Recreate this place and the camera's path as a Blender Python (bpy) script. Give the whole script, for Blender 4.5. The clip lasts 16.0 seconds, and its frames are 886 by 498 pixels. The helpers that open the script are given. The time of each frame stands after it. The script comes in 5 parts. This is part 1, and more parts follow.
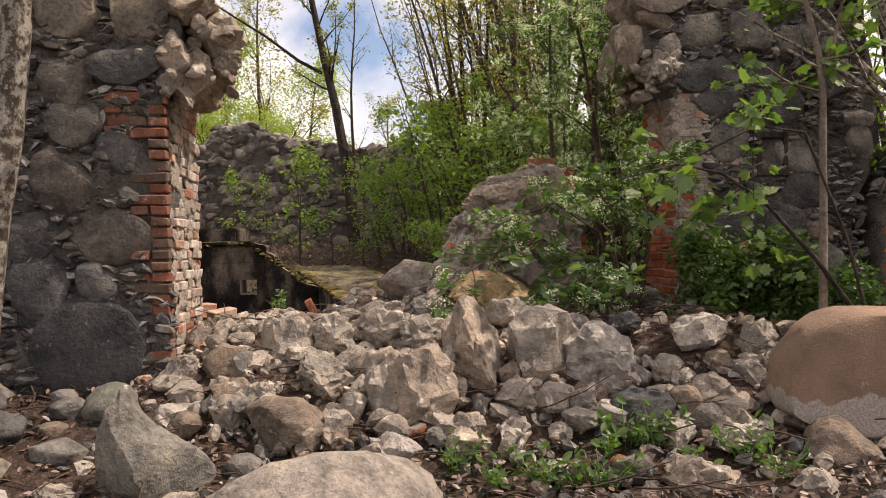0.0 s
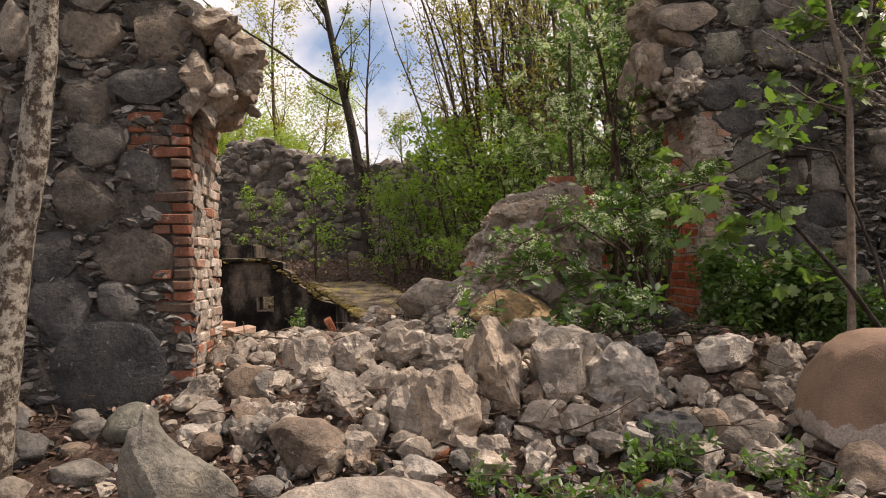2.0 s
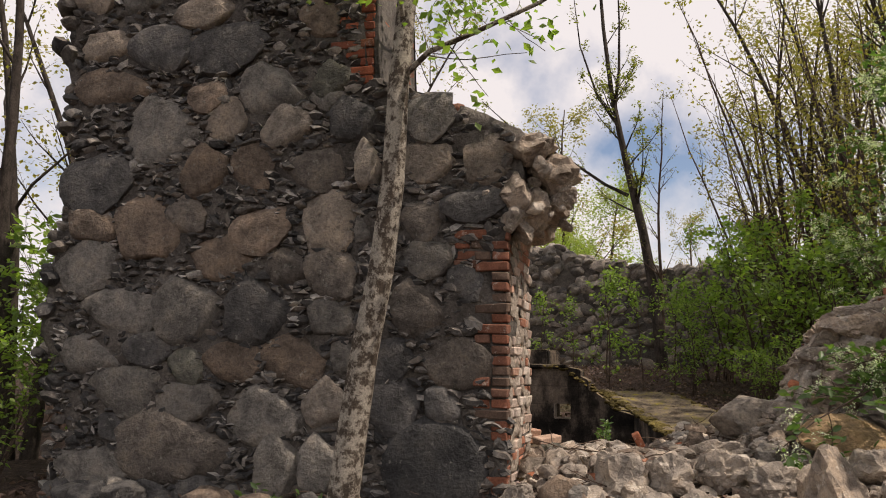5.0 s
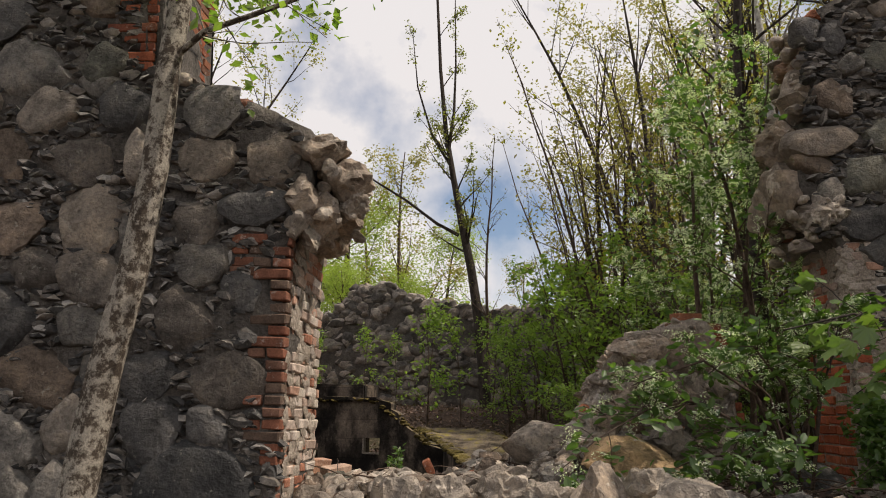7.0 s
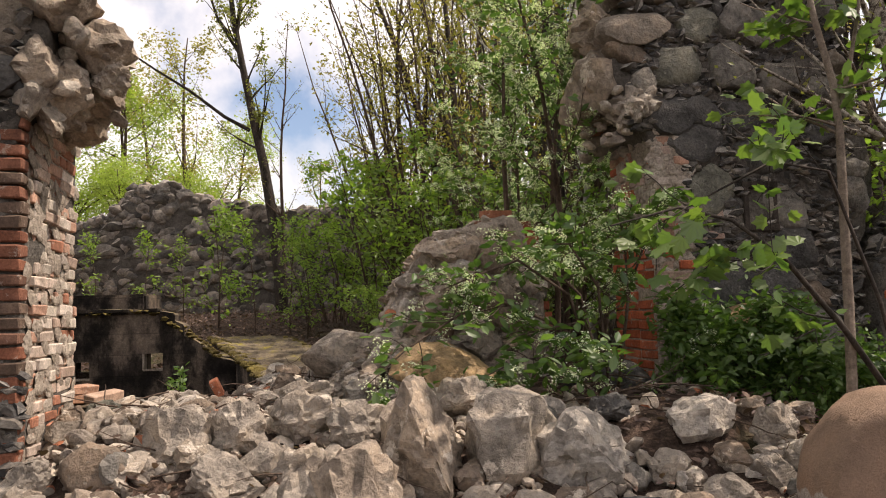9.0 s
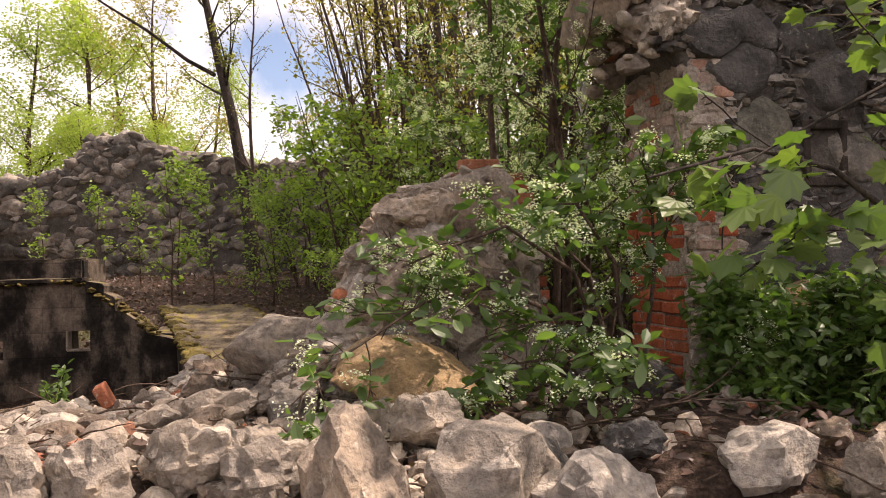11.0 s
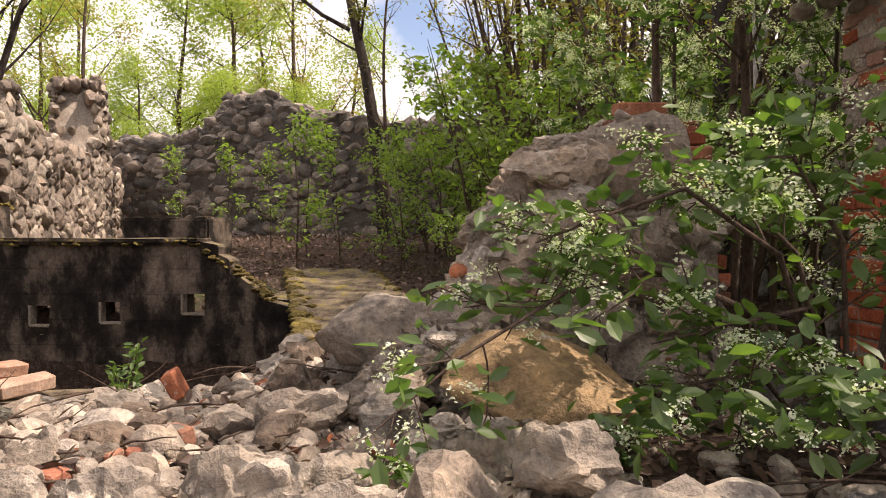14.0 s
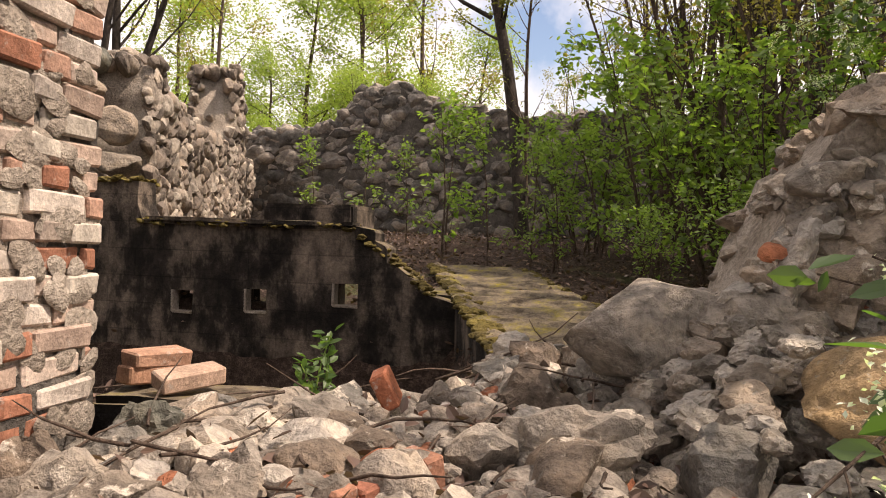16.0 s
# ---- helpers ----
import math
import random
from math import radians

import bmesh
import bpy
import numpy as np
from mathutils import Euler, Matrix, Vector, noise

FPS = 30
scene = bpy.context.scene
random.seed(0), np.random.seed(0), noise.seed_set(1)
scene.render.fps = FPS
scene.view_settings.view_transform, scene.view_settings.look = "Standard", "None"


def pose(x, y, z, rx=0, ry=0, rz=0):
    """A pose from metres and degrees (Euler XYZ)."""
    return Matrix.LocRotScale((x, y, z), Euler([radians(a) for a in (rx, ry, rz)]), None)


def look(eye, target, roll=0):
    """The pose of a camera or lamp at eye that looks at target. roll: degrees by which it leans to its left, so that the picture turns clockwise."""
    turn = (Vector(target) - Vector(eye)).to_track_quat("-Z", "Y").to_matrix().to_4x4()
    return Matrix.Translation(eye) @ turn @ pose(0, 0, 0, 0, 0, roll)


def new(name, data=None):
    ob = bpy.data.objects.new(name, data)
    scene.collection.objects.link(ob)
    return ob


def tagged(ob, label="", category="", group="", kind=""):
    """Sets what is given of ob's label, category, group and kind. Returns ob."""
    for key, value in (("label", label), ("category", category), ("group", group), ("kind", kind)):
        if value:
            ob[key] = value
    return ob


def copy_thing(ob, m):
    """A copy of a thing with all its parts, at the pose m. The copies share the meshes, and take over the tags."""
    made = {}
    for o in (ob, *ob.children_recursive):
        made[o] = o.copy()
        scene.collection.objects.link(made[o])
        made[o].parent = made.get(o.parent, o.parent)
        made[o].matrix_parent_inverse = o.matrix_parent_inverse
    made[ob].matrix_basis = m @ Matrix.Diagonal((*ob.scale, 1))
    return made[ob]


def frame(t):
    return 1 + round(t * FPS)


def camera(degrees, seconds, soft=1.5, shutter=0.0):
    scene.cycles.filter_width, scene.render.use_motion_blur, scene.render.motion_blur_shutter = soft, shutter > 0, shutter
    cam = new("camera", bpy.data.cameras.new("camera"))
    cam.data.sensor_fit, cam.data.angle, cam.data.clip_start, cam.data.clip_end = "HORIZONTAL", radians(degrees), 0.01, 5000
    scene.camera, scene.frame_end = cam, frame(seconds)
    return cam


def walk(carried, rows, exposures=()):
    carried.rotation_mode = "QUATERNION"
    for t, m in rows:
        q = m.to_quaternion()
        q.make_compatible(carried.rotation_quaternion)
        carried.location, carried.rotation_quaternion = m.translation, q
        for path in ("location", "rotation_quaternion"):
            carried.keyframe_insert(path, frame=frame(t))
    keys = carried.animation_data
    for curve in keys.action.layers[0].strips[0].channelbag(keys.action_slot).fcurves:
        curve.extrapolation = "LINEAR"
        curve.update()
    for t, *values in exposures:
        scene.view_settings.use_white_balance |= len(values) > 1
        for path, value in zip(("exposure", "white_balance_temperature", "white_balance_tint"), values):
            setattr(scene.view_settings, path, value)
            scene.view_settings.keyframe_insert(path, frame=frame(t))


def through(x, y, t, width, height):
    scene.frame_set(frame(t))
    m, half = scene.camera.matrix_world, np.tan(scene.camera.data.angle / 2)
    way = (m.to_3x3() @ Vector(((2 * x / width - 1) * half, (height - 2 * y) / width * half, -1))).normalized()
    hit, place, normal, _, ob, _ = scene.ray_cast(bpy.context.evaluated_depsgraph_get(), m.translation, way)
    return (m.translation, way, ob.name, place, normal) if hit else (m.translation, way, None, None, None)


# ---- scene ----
cam = camera(59.5, 16.0, soft=1.0)
PATH = [
    (0, (0.136, -0.134, 1.518), (0.093, 1.866, 1.512), -1.4),
    (0.5, (0.146, -0.14, 1.546), (0.084, 1.859, 1.558), -1.3),
    (1, (0.15, -0.137, 1.55), (0.087, 1.862, 1.58), -1.3),
    (1.5, (0.113, -0.12, 1.558), (0.045, 1.879, 1.59), -1.3),
    (2, (0.057, -0.101, 1.559), (-0.015, 1.897, 1.591), -1.3),
    (2.5, (-0.032, -0.114, 1.544), (-0.202, 1.878, 1.578), -1.5),
    (3, (-0.136, -0.179, 1.564), (-0.603, 1.766, 1.604), -1.8),
    (3.5, (-0.189, -0.216, 1.614), (-0.813, 1.683, 1.65), -1.3),
    (4, (-0.217, -0.27, 1.669), (-0.95, 1.589, 1.752), -0.6),
    (4.2, (-0.228, -0.288, 1.688), (-0.99, 1.558, 1.813), -0.1),
    (6.3, (0.123, 0.039, 1.483), (-0.61, 1.843, 1.939), 2.1),
    (6.5, (0.163, 0.105, 1.47), (-0.51, 1.932, 1.928), 2.1),
    (7, (0.165, 0.35, 1.417), (-0.217, 2.267, 1.839), 1.1),
    (7.5, (0.137, 0.585, 1.446), (0.226, 2.553, 1.788), 0.2),
    (8, (0.124, 0.802, 1.446), (0.413, 2.764, 1.709), -0.6),
    (8.5, (0.078, 0.967, 1.502), (0.312, 2.939, 1.738), -1.3),
    (9, (0.068, 1.101, 1.497), (0.2, 3.09, 1.665), -1.5),
    (9.5, (0.079, 1.505, 1.512), (0.237, 3.496, 1.626), -1.6),
    (9.7, (0.087, 1.667, 1.535), (0.272, 3.656, 1.633), -2.1),
    (11.8, (0.5, 2.933, 1.736), (0.605, 4.93, 1.758), -2.1),
    (12, (0.521, 2.966, 1.754), (0.613, 4.964, 1.763), -2.5),
    (12.5, (0.582, 3.065, 1.755), (0.567, 5.065, 1.733), -2.3),
    (13, (0.603, 3.205, 1.792), (0.481, 5.201, 1.756), -1.0),
    (13.5, (0.515, 3.404, 1.767), (0.369, 5.398, 1.735), -0.1),
    (14, (0.374, 3.658, 1.699), (0.17, 5.647, 1.663), -0.1),
    (14.5, (0.175, 3.931, 1.657), (-0.209, 5.893, 1.612), 0.9),
    (15, (-0.103, 4.13, 1.617), (-0.51, 6.087, 1.574), 1.2),
    (15.5, (-0.299, 4.351, 1.564), (-0.704, 6.309, 1.516), 1.3),
    (16, (-0.463, 4.581, 1.513), (-0.932, 6.525, 1.495), 1.9),
]
walk(cam, [(t, look(eye, target, roll)) for t, eye, target, roll in PATH],
     exposures=((0.0, 0.58, 7000, 20), (1.0, 0.44, 7000, 20), (2.0, 0.46, 7000, 20), (4.0, 0.27, 7000, 20), (6.5, 0.05, 6800, 14), (9.0, 0.6, 7000, 18), (9.5, 0.72, 7100, 20), (12.5, 0.9, 7300, 27), (13.5, 0.76, 7200, 23), (14.0, 0.86, 7200, 23), (15.5, 1.0, 7200, 20), (16.0, 0.72, 7200, 20)))

# ---- world and light ----
SUN_DIR = Vector((0.52, 0.03, 0.85)).normalized()
world = bpy.data.worlds.new("sky")
scene.world = world
world.use_nodes = True
wn, wl = world.node_tree.nodes, world.node_tree.links
sky = wn.new("ShaderNodeTexSky")
sky.sky_type = "NISHITA"
sky.sun_disc = False
sky.sun_elevation = math.asin(SUN_DIR.z)
sky.sun_rotation = math.atan2(SUN_DIR.x, SUN_DIR.y)
# broken white cloud over blue
air = wn.new("ShaderNodeTexCoord")
cloud = wn.new("ShaderNodeTexNoise")
cloud.inputs["Scale"].default_value, cloud.inputs["Detail"].default_value, cloud.inputs["Roughness"].default_value = 3.2, 7.0, 0.55
wl.new(air.outputs["Generated"], cloud.inputs["Vector"])
cover = wn.new("ShaderNodeValToRGB")
cover.color_ramp.elements[0].position, cover.color_ramp.elements[1].position = 0.36, 0.50
wl.new(cloud.outputs["Fac"], cover.inputs["Fac"])
over = wn.new("ShaderNodeMix")
over.data_type = "RGBA"
wl.new(cover.outputs["Color"], over.inputs[0])
wl.new(sky.outputs[0], over.inputs[6])
over.inputs[7].default_value = (7.0, 7.0, 7.1, 1)
wl.new(over.outputs[2], wn["Background"].inputs["Color"])
wn["Background"].inputs["Strength"].default_value = 0.11
sun = new("sun", bpy.data.lights.new("sun", "SUN"))
sun.data.energy, sun.data.angle, sun.data.color = 3.7, radians(0.6), (1.0, 0.93, 0.82)
sun.matrix_world = look(SUN_DIR * 60, (0, 0, 0))


# ---- small helpers ----
def mesh_of(name, verts, faces, mat, smooth=True, sharp=None):
    me = bpy.data.meshes.new(name)
    me.from_pydata([tuple(v) for v in verts], [], [tuple(f) for f in faces])
    if smooth:
        me.polygons.foreach_set("use_smooth", [True] * len(me.polygons))
        if sharp:
            me.set_sharp_from_angle(angle=radians(sharp))
    if mat:
        me.materials.append(mat)
    me.update()
    return me


def piece(name, me, parent=None, m=None, color=None, label=""):
    ob = new(name, me)
    if parent:
        ob.parent = parent
    if m is not None:
        ob.matrix_basis = m
    if color:
        ob.color = (*color, 1)
    if label:
        ob["label"] = label
    return ob


def part(name, bm, material, parent, label=""):
    me = bpy.data.meshes.new(name)
    bm.to_mesh(me)
    bm.free()
    me.materials.append(material)
    return piece(name, me, parent, None, None, label)


def smoothstep(a, b, v):
    k = np.clip((v - a) / (b - a), 0, 1)
    return k * k * (3 - 2 * k)


def fnoise(x, y, z=0.0, octaves=5):
    return noise.fractal(Vector((x, y, z)), 1.0, 2.0, octaves, noise_basis="PERLIN_ORIGINAL")


# ---- materials ----
def material(name, rough=0.85, spec=0.3):
    m = bpy.data.materials.new(name)
    m.use_nodes = True
    b = m.node_tree.nodes["Principled BSDF"]
    b.inputs["Roughness"].default_value = rough
    b.inputs["Specular IOR Level"].default_value = spec
    return m, m.node_tree.nodes, m.node_tree.links, b


def node(n, kind, **kw):
    a = n.new("ShaderNode" + kind)
    for k, v in kw.items():
        a.inputs[k.replace("_", " ")].default_value = v
    return a


def tex(n, l, vec, scale, detail=4.0, rough=0.6):
    t = node(n, "TexNoise", Scale=scale, Detail=detail, Roughness=rough)
    l.new(vec, t.inputs["Vector"])
    return t.outputs["Fac"]


def ramp(n, l, fac, stops):
    r = n.new("ShaderNodeValToRGB")
    e = r.color_ramp.elements
    while len(e) < len(stops):
        e.new(0.5)
    for i, (p, c) in enumerate(stops):
        e[i].position, e[i].color = p, (*c, 1) if len(c) == 3 else c
    l.new(fac, r.inputs["Fac"])
    return r.outputs["Color"]


def mix(n, l, kind, fac, a, b):
    x = n.new("ShaderNodeMix")
    x.data_type, x.blend_type = "RGBA", kind
    for sock, v in ((x.inputs[0], fac), (x.inputs[6], a), (x.inputs[7], b)):
        if isinstance(v, (int, float)):
            sock.default_value = v
        elif isinstance(v, tuple):
            sock.default_value = (*v, 1)
        else:
            l.new(v, sock)
    return x.outputs[2]


def bump(n, l, b, height, strength=0.5, dist=0.02):
    u = node(n, "Bump", Strength=strength, Distance=dist)
    l.new(height, u.inputs["Height"])
    l.new(u.outputs[0], b.inputs["Normal"])


def grey(v):
    return (v, v, v)


def shifted(n, l):
    """World-size coordinates, shifted for every object so that alike meshes differ."""
    tc, info = n.new("ShaderNodeTexCoord"), n.new("ShaderNodeObjectInfo")
    geo = n.new("ShaderNodeNewGeometry")
    add = n.new("ShaderNodeVectorMath")
    add.operation = "MULTIPLY_ADD"
    l.new(info.outputs["Random"], add.inputs[0])
    add.inputs[1].default_value = (37, 53, 71)
    l.new(geo.outputs["Position"], add.inputs[2])
    return add.outputs[0], info, geo


def stone_material(name, mortar=0.0, moss=0.0, island=False):
    m, n, l, b = material(name, 0.88, 0.25)
    vec, info, geo = shifted(n, l)
    if island:
        base = ramp(n, l, geo.outputs["Random Per Island"], island)
    else:
        base = info.outputs["Color"]
    blot = tex(n, l, vec, 5.0, 5, 0.65)
    fine = tex(n, l, vec, 32.0, 5, 0.7)
    col = mix(n, l, "MULTIPLY", 1.0, base, ramp(n, l, blot, [(0.3, grey(0.42)), (0.5, grey(1.0)), (0.7, (1.5, 1.43, 1.32))]))
    col = mix(n, l, "MULTIPLY", 1.0, col, ramp(n, l, fine, [(0.3, grey(0.62)), (0.52, grey(1.03)), (0.72, grey(1.3))]))
    lich = ramp(n, l, tex(n, l, vec, 17.0, 6, 0.7), [(0.60, grey(0)), (0.68, grey(0.5))])
    col = mix(n, l, "MIX", lich, col, (0.33, 0.32, 0.27))
    if mortar:
        mm = ramp(n, l, tex(n, l, vec, 4.2, 6, 0.72), [(0.60 - mortar, grey(0)), (0.64 - mortar, grey(0.85))])
        col = mix(n, l, "MIX", mm, col, mix(n, l, "MULTIPLY", 1.0, (0.62, 0.54, 0.445), ramp(n, l, fine, [(0.3, grey(0.6)), (0.7, grey(1.25))])))
    if moss:
        mo = ramp(n, l, tex(n, l, vec, 6.0, 5, 0.7), [(0.62 - moss, grey(0)), (0.7 - moss, grey(0.9))])
        col = mix(n, l, "MIX", mo, col, (0.11, 0.09, 0.015))
    l.new(col, b.inputs["Base Color"])
    h = mix(n, l, "ADD", 0.4, blot, fine)
    bump(n, l, b, h, 1.0, 0.055)
    return m


PAL = {"b": (0.185, 0.142, 0.108), "g": (0.175, 0.16, 0.14), "t": (0.24, 0.20, 0.16), "p": (0.30, 0.257, 0.212), "d": (0.095, 0.09, 0.085),
       "r": (0.145, 0.124, 0.104), "m": (0.15, 0.145, 0.118), "k": (0.062, 0.061, 0.06), "o": (0.31, 0.25, 0.195), "w": (0.37, 0.33, 0.285),
       "y": (0.34, 0.235, 0.13), "c": (0.27, 0.18, 0.125)}
M_STONE = stone_material("fieldstone")
M_RUBBLE = stone_material("limey_rubble", mortar=0.02)
M_HERO = stone_material("clean_boulder", mortar=-0.06)
M_MOSSY = stone_material("mossy_boulder", moss=0.16)
M_CHIP = stone_material("stone_chips", island=[(0.0, (0.045, 0.044, 0.043)), (0.45, (0.10, 0.094, 0.088)), (0.78, (0.16, 0.14, 0.12)), (1.0, (0.40, 0.375, 0.34))])
M_DEBRIS = stone_material("mortar_debris", island=[(0.0, (0.20, 0.165, 0.135)), (0.5, (0.36, 0.305, 0.25)), (0.93, (0.48, 0.42, 0.35)), (0.935, (0.34, 0.13, 0.07))])
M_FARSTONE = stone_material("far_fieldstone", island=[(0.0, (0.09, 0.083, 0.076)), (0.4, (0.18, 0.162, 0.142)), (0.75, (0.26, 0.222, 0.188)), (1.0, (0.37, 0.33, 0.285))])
# tan stone, lighter than the far wall: its sunlight is partly in the colour
M_SIDESTONE = stone_material("sunlit_side_stone", island=[(0.0, (0.14, 0.115, 0.095)), (0.5, (0.28, 0.225, 0.18)), (1.0, (0.45, 0.39, 0.32))])


def crusted_material():
    """Reddish granite that keeps a crust of lime along its lower edge."""
    m, n, l, b = material("lime_crusted_granite", 0.88, 0.25)
    vec, info, geo = shifted(n, l)
    tc, sep = n.new("ShaderNodeTexCoord"), n.new("ShaderNodeSeparateXYZ")
    l.new(tc.outputs["Object"], sep.inputs[0])
    a, f = tex(n, l, vec, 3.0, 6, 0.65), tex(n, l, vec, 60.0, 4, 0.75)
    col = mix(n, l, "MULTIPLY", 1.0, info.outputs["Color"], ramp(n, l, a, [(0.3, grey(0.7)), (0.5, grey(1.0)), (0.7, (1.3, 1.25, 1.2))]))
    col = mix(n, l, "MULTIPLY", 1.0, col, ramp(n, l, f, [(0.3, grey(0.86)), (0.7, grey(1.12))]))
    edge = n.new("ShaderNodeMath")
    edge.operation = "MULTIPLY_ADD"
    l.new(tex(n, l, vec, 3.5, 4, 0.55), edge.inputs[0])
    edge.inputs[1].default_value = -1.5
    l.new(sep.outputs["Z"], edge.inputs[2])
    shift = n.new("ShaderNodeMath")
    shift.operation = "ADD"
    shift.inputs[1].default_value = 1.12
    l.new(edge.outputs[0], shift.inputs[0])
    crust = ramp(n, l, shift.outputs[0], [(0.0, grey(0.9)), (0.12, grey(0.9)), (0.16, grey(0.0))])
    col = mix(n, l, "MIX", crust, col, mix(n, l, "MULTIPLY", 1.0, (0.44, 0.38, 0.33), ramp(n, l, f, [(0.3, grey(0.5)), (0.7, grey(1.3))])))
    l.new(col, b.inputs["Base Color"])
    bump(n, l, b, mix(n, l, "ADD", 0.6, a, f), 0.9, 0.03)
    return m


M_CRUSTED = crusted_material()


def mortar_material(name, dark, light):
    m, n, l, b = material(name, 0.95, 0.1)
    vec, info, geo = shifted(n, l)
    a, f = tex(n, l, vec, 3.0, 6, 0.7), tex(n, l, vec, 38.0, 4, 0.7)
    col = ramp(n, l, a, [(0.3, dark), (0.7, light)])
    col = mix(n, l, "MULTIPLY", 1.0, col, ramp(n, l, f, [(0.3, grey(0.55)), (0.7, grey(1.35))]))
    l.new(col, b.inputs["Base Color"])
    bump(n, l, b, mix(n, l, "ADD", 0.5, a, f), 0.9, 0.05)
    return m


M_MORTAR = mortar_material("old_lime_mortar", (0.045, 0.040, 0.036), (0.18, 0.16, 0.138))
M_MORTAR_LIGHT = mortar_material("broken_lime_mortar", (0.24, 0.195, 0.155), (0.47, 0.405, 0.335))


def brick_material():
    m, n, l, b = material("old_red_brick", 0.9, 0.2)
    vec, info, geo = shifted(n, l)
    a, f = tex(n, l, vec, 9.0, 5, 0.7), tex(n, l, vec, 70.0, 3, 0.7)
    col = mix(n, l, "MULTIPLY", 1.0, info.outputs["Color"], ramp(n, l, a, [(0.3, grey(0.6)), (0.7, grey(1.3))]))
    col = mix(n, l, "MULTIPLY", 1.0, col, ramp(n, l, f, [(0.3, grey(0.7)), (0.7, grey(1.25))]))
    lime = ramp(n, l, tex(n, l, vec, 12.0, 6, 0.75), [(0.58, grey(0)), (0.66, grey(0.8))])
    col = mix(n, l, "MIX", lime, col, (0.44, 0.37, 0.31))
    l.new(col, b.inputs["Base Color"])
    bump(n, l, b, mix(n, l, "ADD", 0.5, a, f), 0.7, 0.012)
    return m


M_BRICK = brick_material()
BRICKS = [(0.30, 0.095, 0.05), (0.36, 0.115, 0.06), (0.25, 0.085, 0.05), (0.33, 0.135, 0.075), (0.21, 0.10, 0.065)]


def concrete_material():
    m, n, l, b = material("mossy_black_concrete", 0.9, 0.2)
    vec, info, geo = shifted(n, l)
    sep = n.new("ShaderNodeSeparateXYZ")
    l.new(geo.outputs["Normal"], sep.inputs[0])
    a, f = tex(n, l, vec, 1.3, 6, 0.7), tex(n, l, vec, 40.0, 4, 0.7)
    st = n.new("ShaderNodeMapping")
    st.inputs["Scale"].default_value = (1.2, 1.2, 0.7)
    l.new(vec, st.inputs["Vector"])
    streak = tex(n, l, st.outputs[0], 2.2, 5, 0.65)
    col = ramp(n, l, streak, [(0.39, (0.014, 0.012, 0.011)), (0.48, (0.035, 0.03, 0.026)), (0.54, (0.11, 0.093, 0.078)), (0.68, (0.24, 0.20, 0.165))])
    col = mix(n, l, "MULTIPLY", 1.0, col, ramp(n, l, a, [(0.3, grey(0.5)), (0.7, grey(1.5))]))
    swap = n.new("ShaderNodeCombineXYZ")
    pos = n.new("ShaderNodeSeparateXYZ")
    l.new(geo.outputs["Position"], pos.inputs[0])
    l.new(pos.outputs["X"], swap.inputs[0]), l.new(pos.outputs["Z"], swap.inputs[1])
    blocks = node(n, "TexBrick", Color1=(0.85, 0.8, 0.75, 1), Color2=(1.2, 1.12, 1.05, 1), Mortar=(0.72, 0.68, 0.64, 1), Scale=1.0, Mortar_Size=0.006, Brick_Width=0.62, Row_Height=0.27)
    l.new(swap.outputs[0], blocks.inputs["Vector"])
    col = mix(n, l, "MULTIPLY", 1.0, col, blocks.outputs["Color"])
    moss = ramp(n, l, tex(n, l, vec, 4.0, 6, 0.75), [(0.38, (0.06, 0.045, 0.03)), (0.5, (0.17, 0.135, 0.095)), (0.58, (0.20, 0.16, 0.07)), (0.66, (0.27, 0.22, 0.035))])
    up = ramp(n, l, sep.outputs["Z"], [(0.45, grey(0)), (0.75, grey(1))])
    col = mix(n, l, "MIX", up, col, moss)
    col = mix(n, l, "MULTIPLY", 1.0, col, ramp(n, l, f, [(0.3, grey(0.7)), (0.7, grey(1.3))]))
    l.new(col, b.inputs["Base Color"])
    bump(n, l, b, mix(n, l, "ADD", 0.5, a, f), 0.8, 0.03)
    return m


M_CONCRETE = concrete_material()
M_MOSS = mortar_material("dry_yellow_moss", (0.05, 0.038, 0.02), (0.23, 0.18, 0.055))


def ground_material():
    m, n, l, b = material("leaf_litter_soil", 0.95, 0.15)
    vec, info, geo = shifted(n, l)
    a, c, f = tex(n, l, vec, 0.7, 5, 0.6), tex(n, l, vec, 14.0, 5, 0.75), tex(n, l, vec, 60.0, 3, 0.7)
    col = ramp(n, l, c, [(0.3, (0.03, 0.02, 0.015)), (0.5, (0.06, 0.04, 0.03)), (0.68, (0.14, 0.095, 0.075))])
    grass = ramp(n, l, a, [(0.55, grey(0)), (0.7, grey(0.6))])
    col = mix(n, l, "MIX", grass, col, (0.06, 0.085, 0.025))
    col = mix(n, l, "MULTIPLY", 1.0, col, ramp(n, l, f, [(0.3, grey(0.6)), (0.7, grey(1.4))]))
    l.new(col, b.inputs["Base Color"])
    bump(n, l, b, mix(n, l, "ADD", 0.5, c, f), 1.0, 0.04)
    return m


M_GROUND = ground_material()


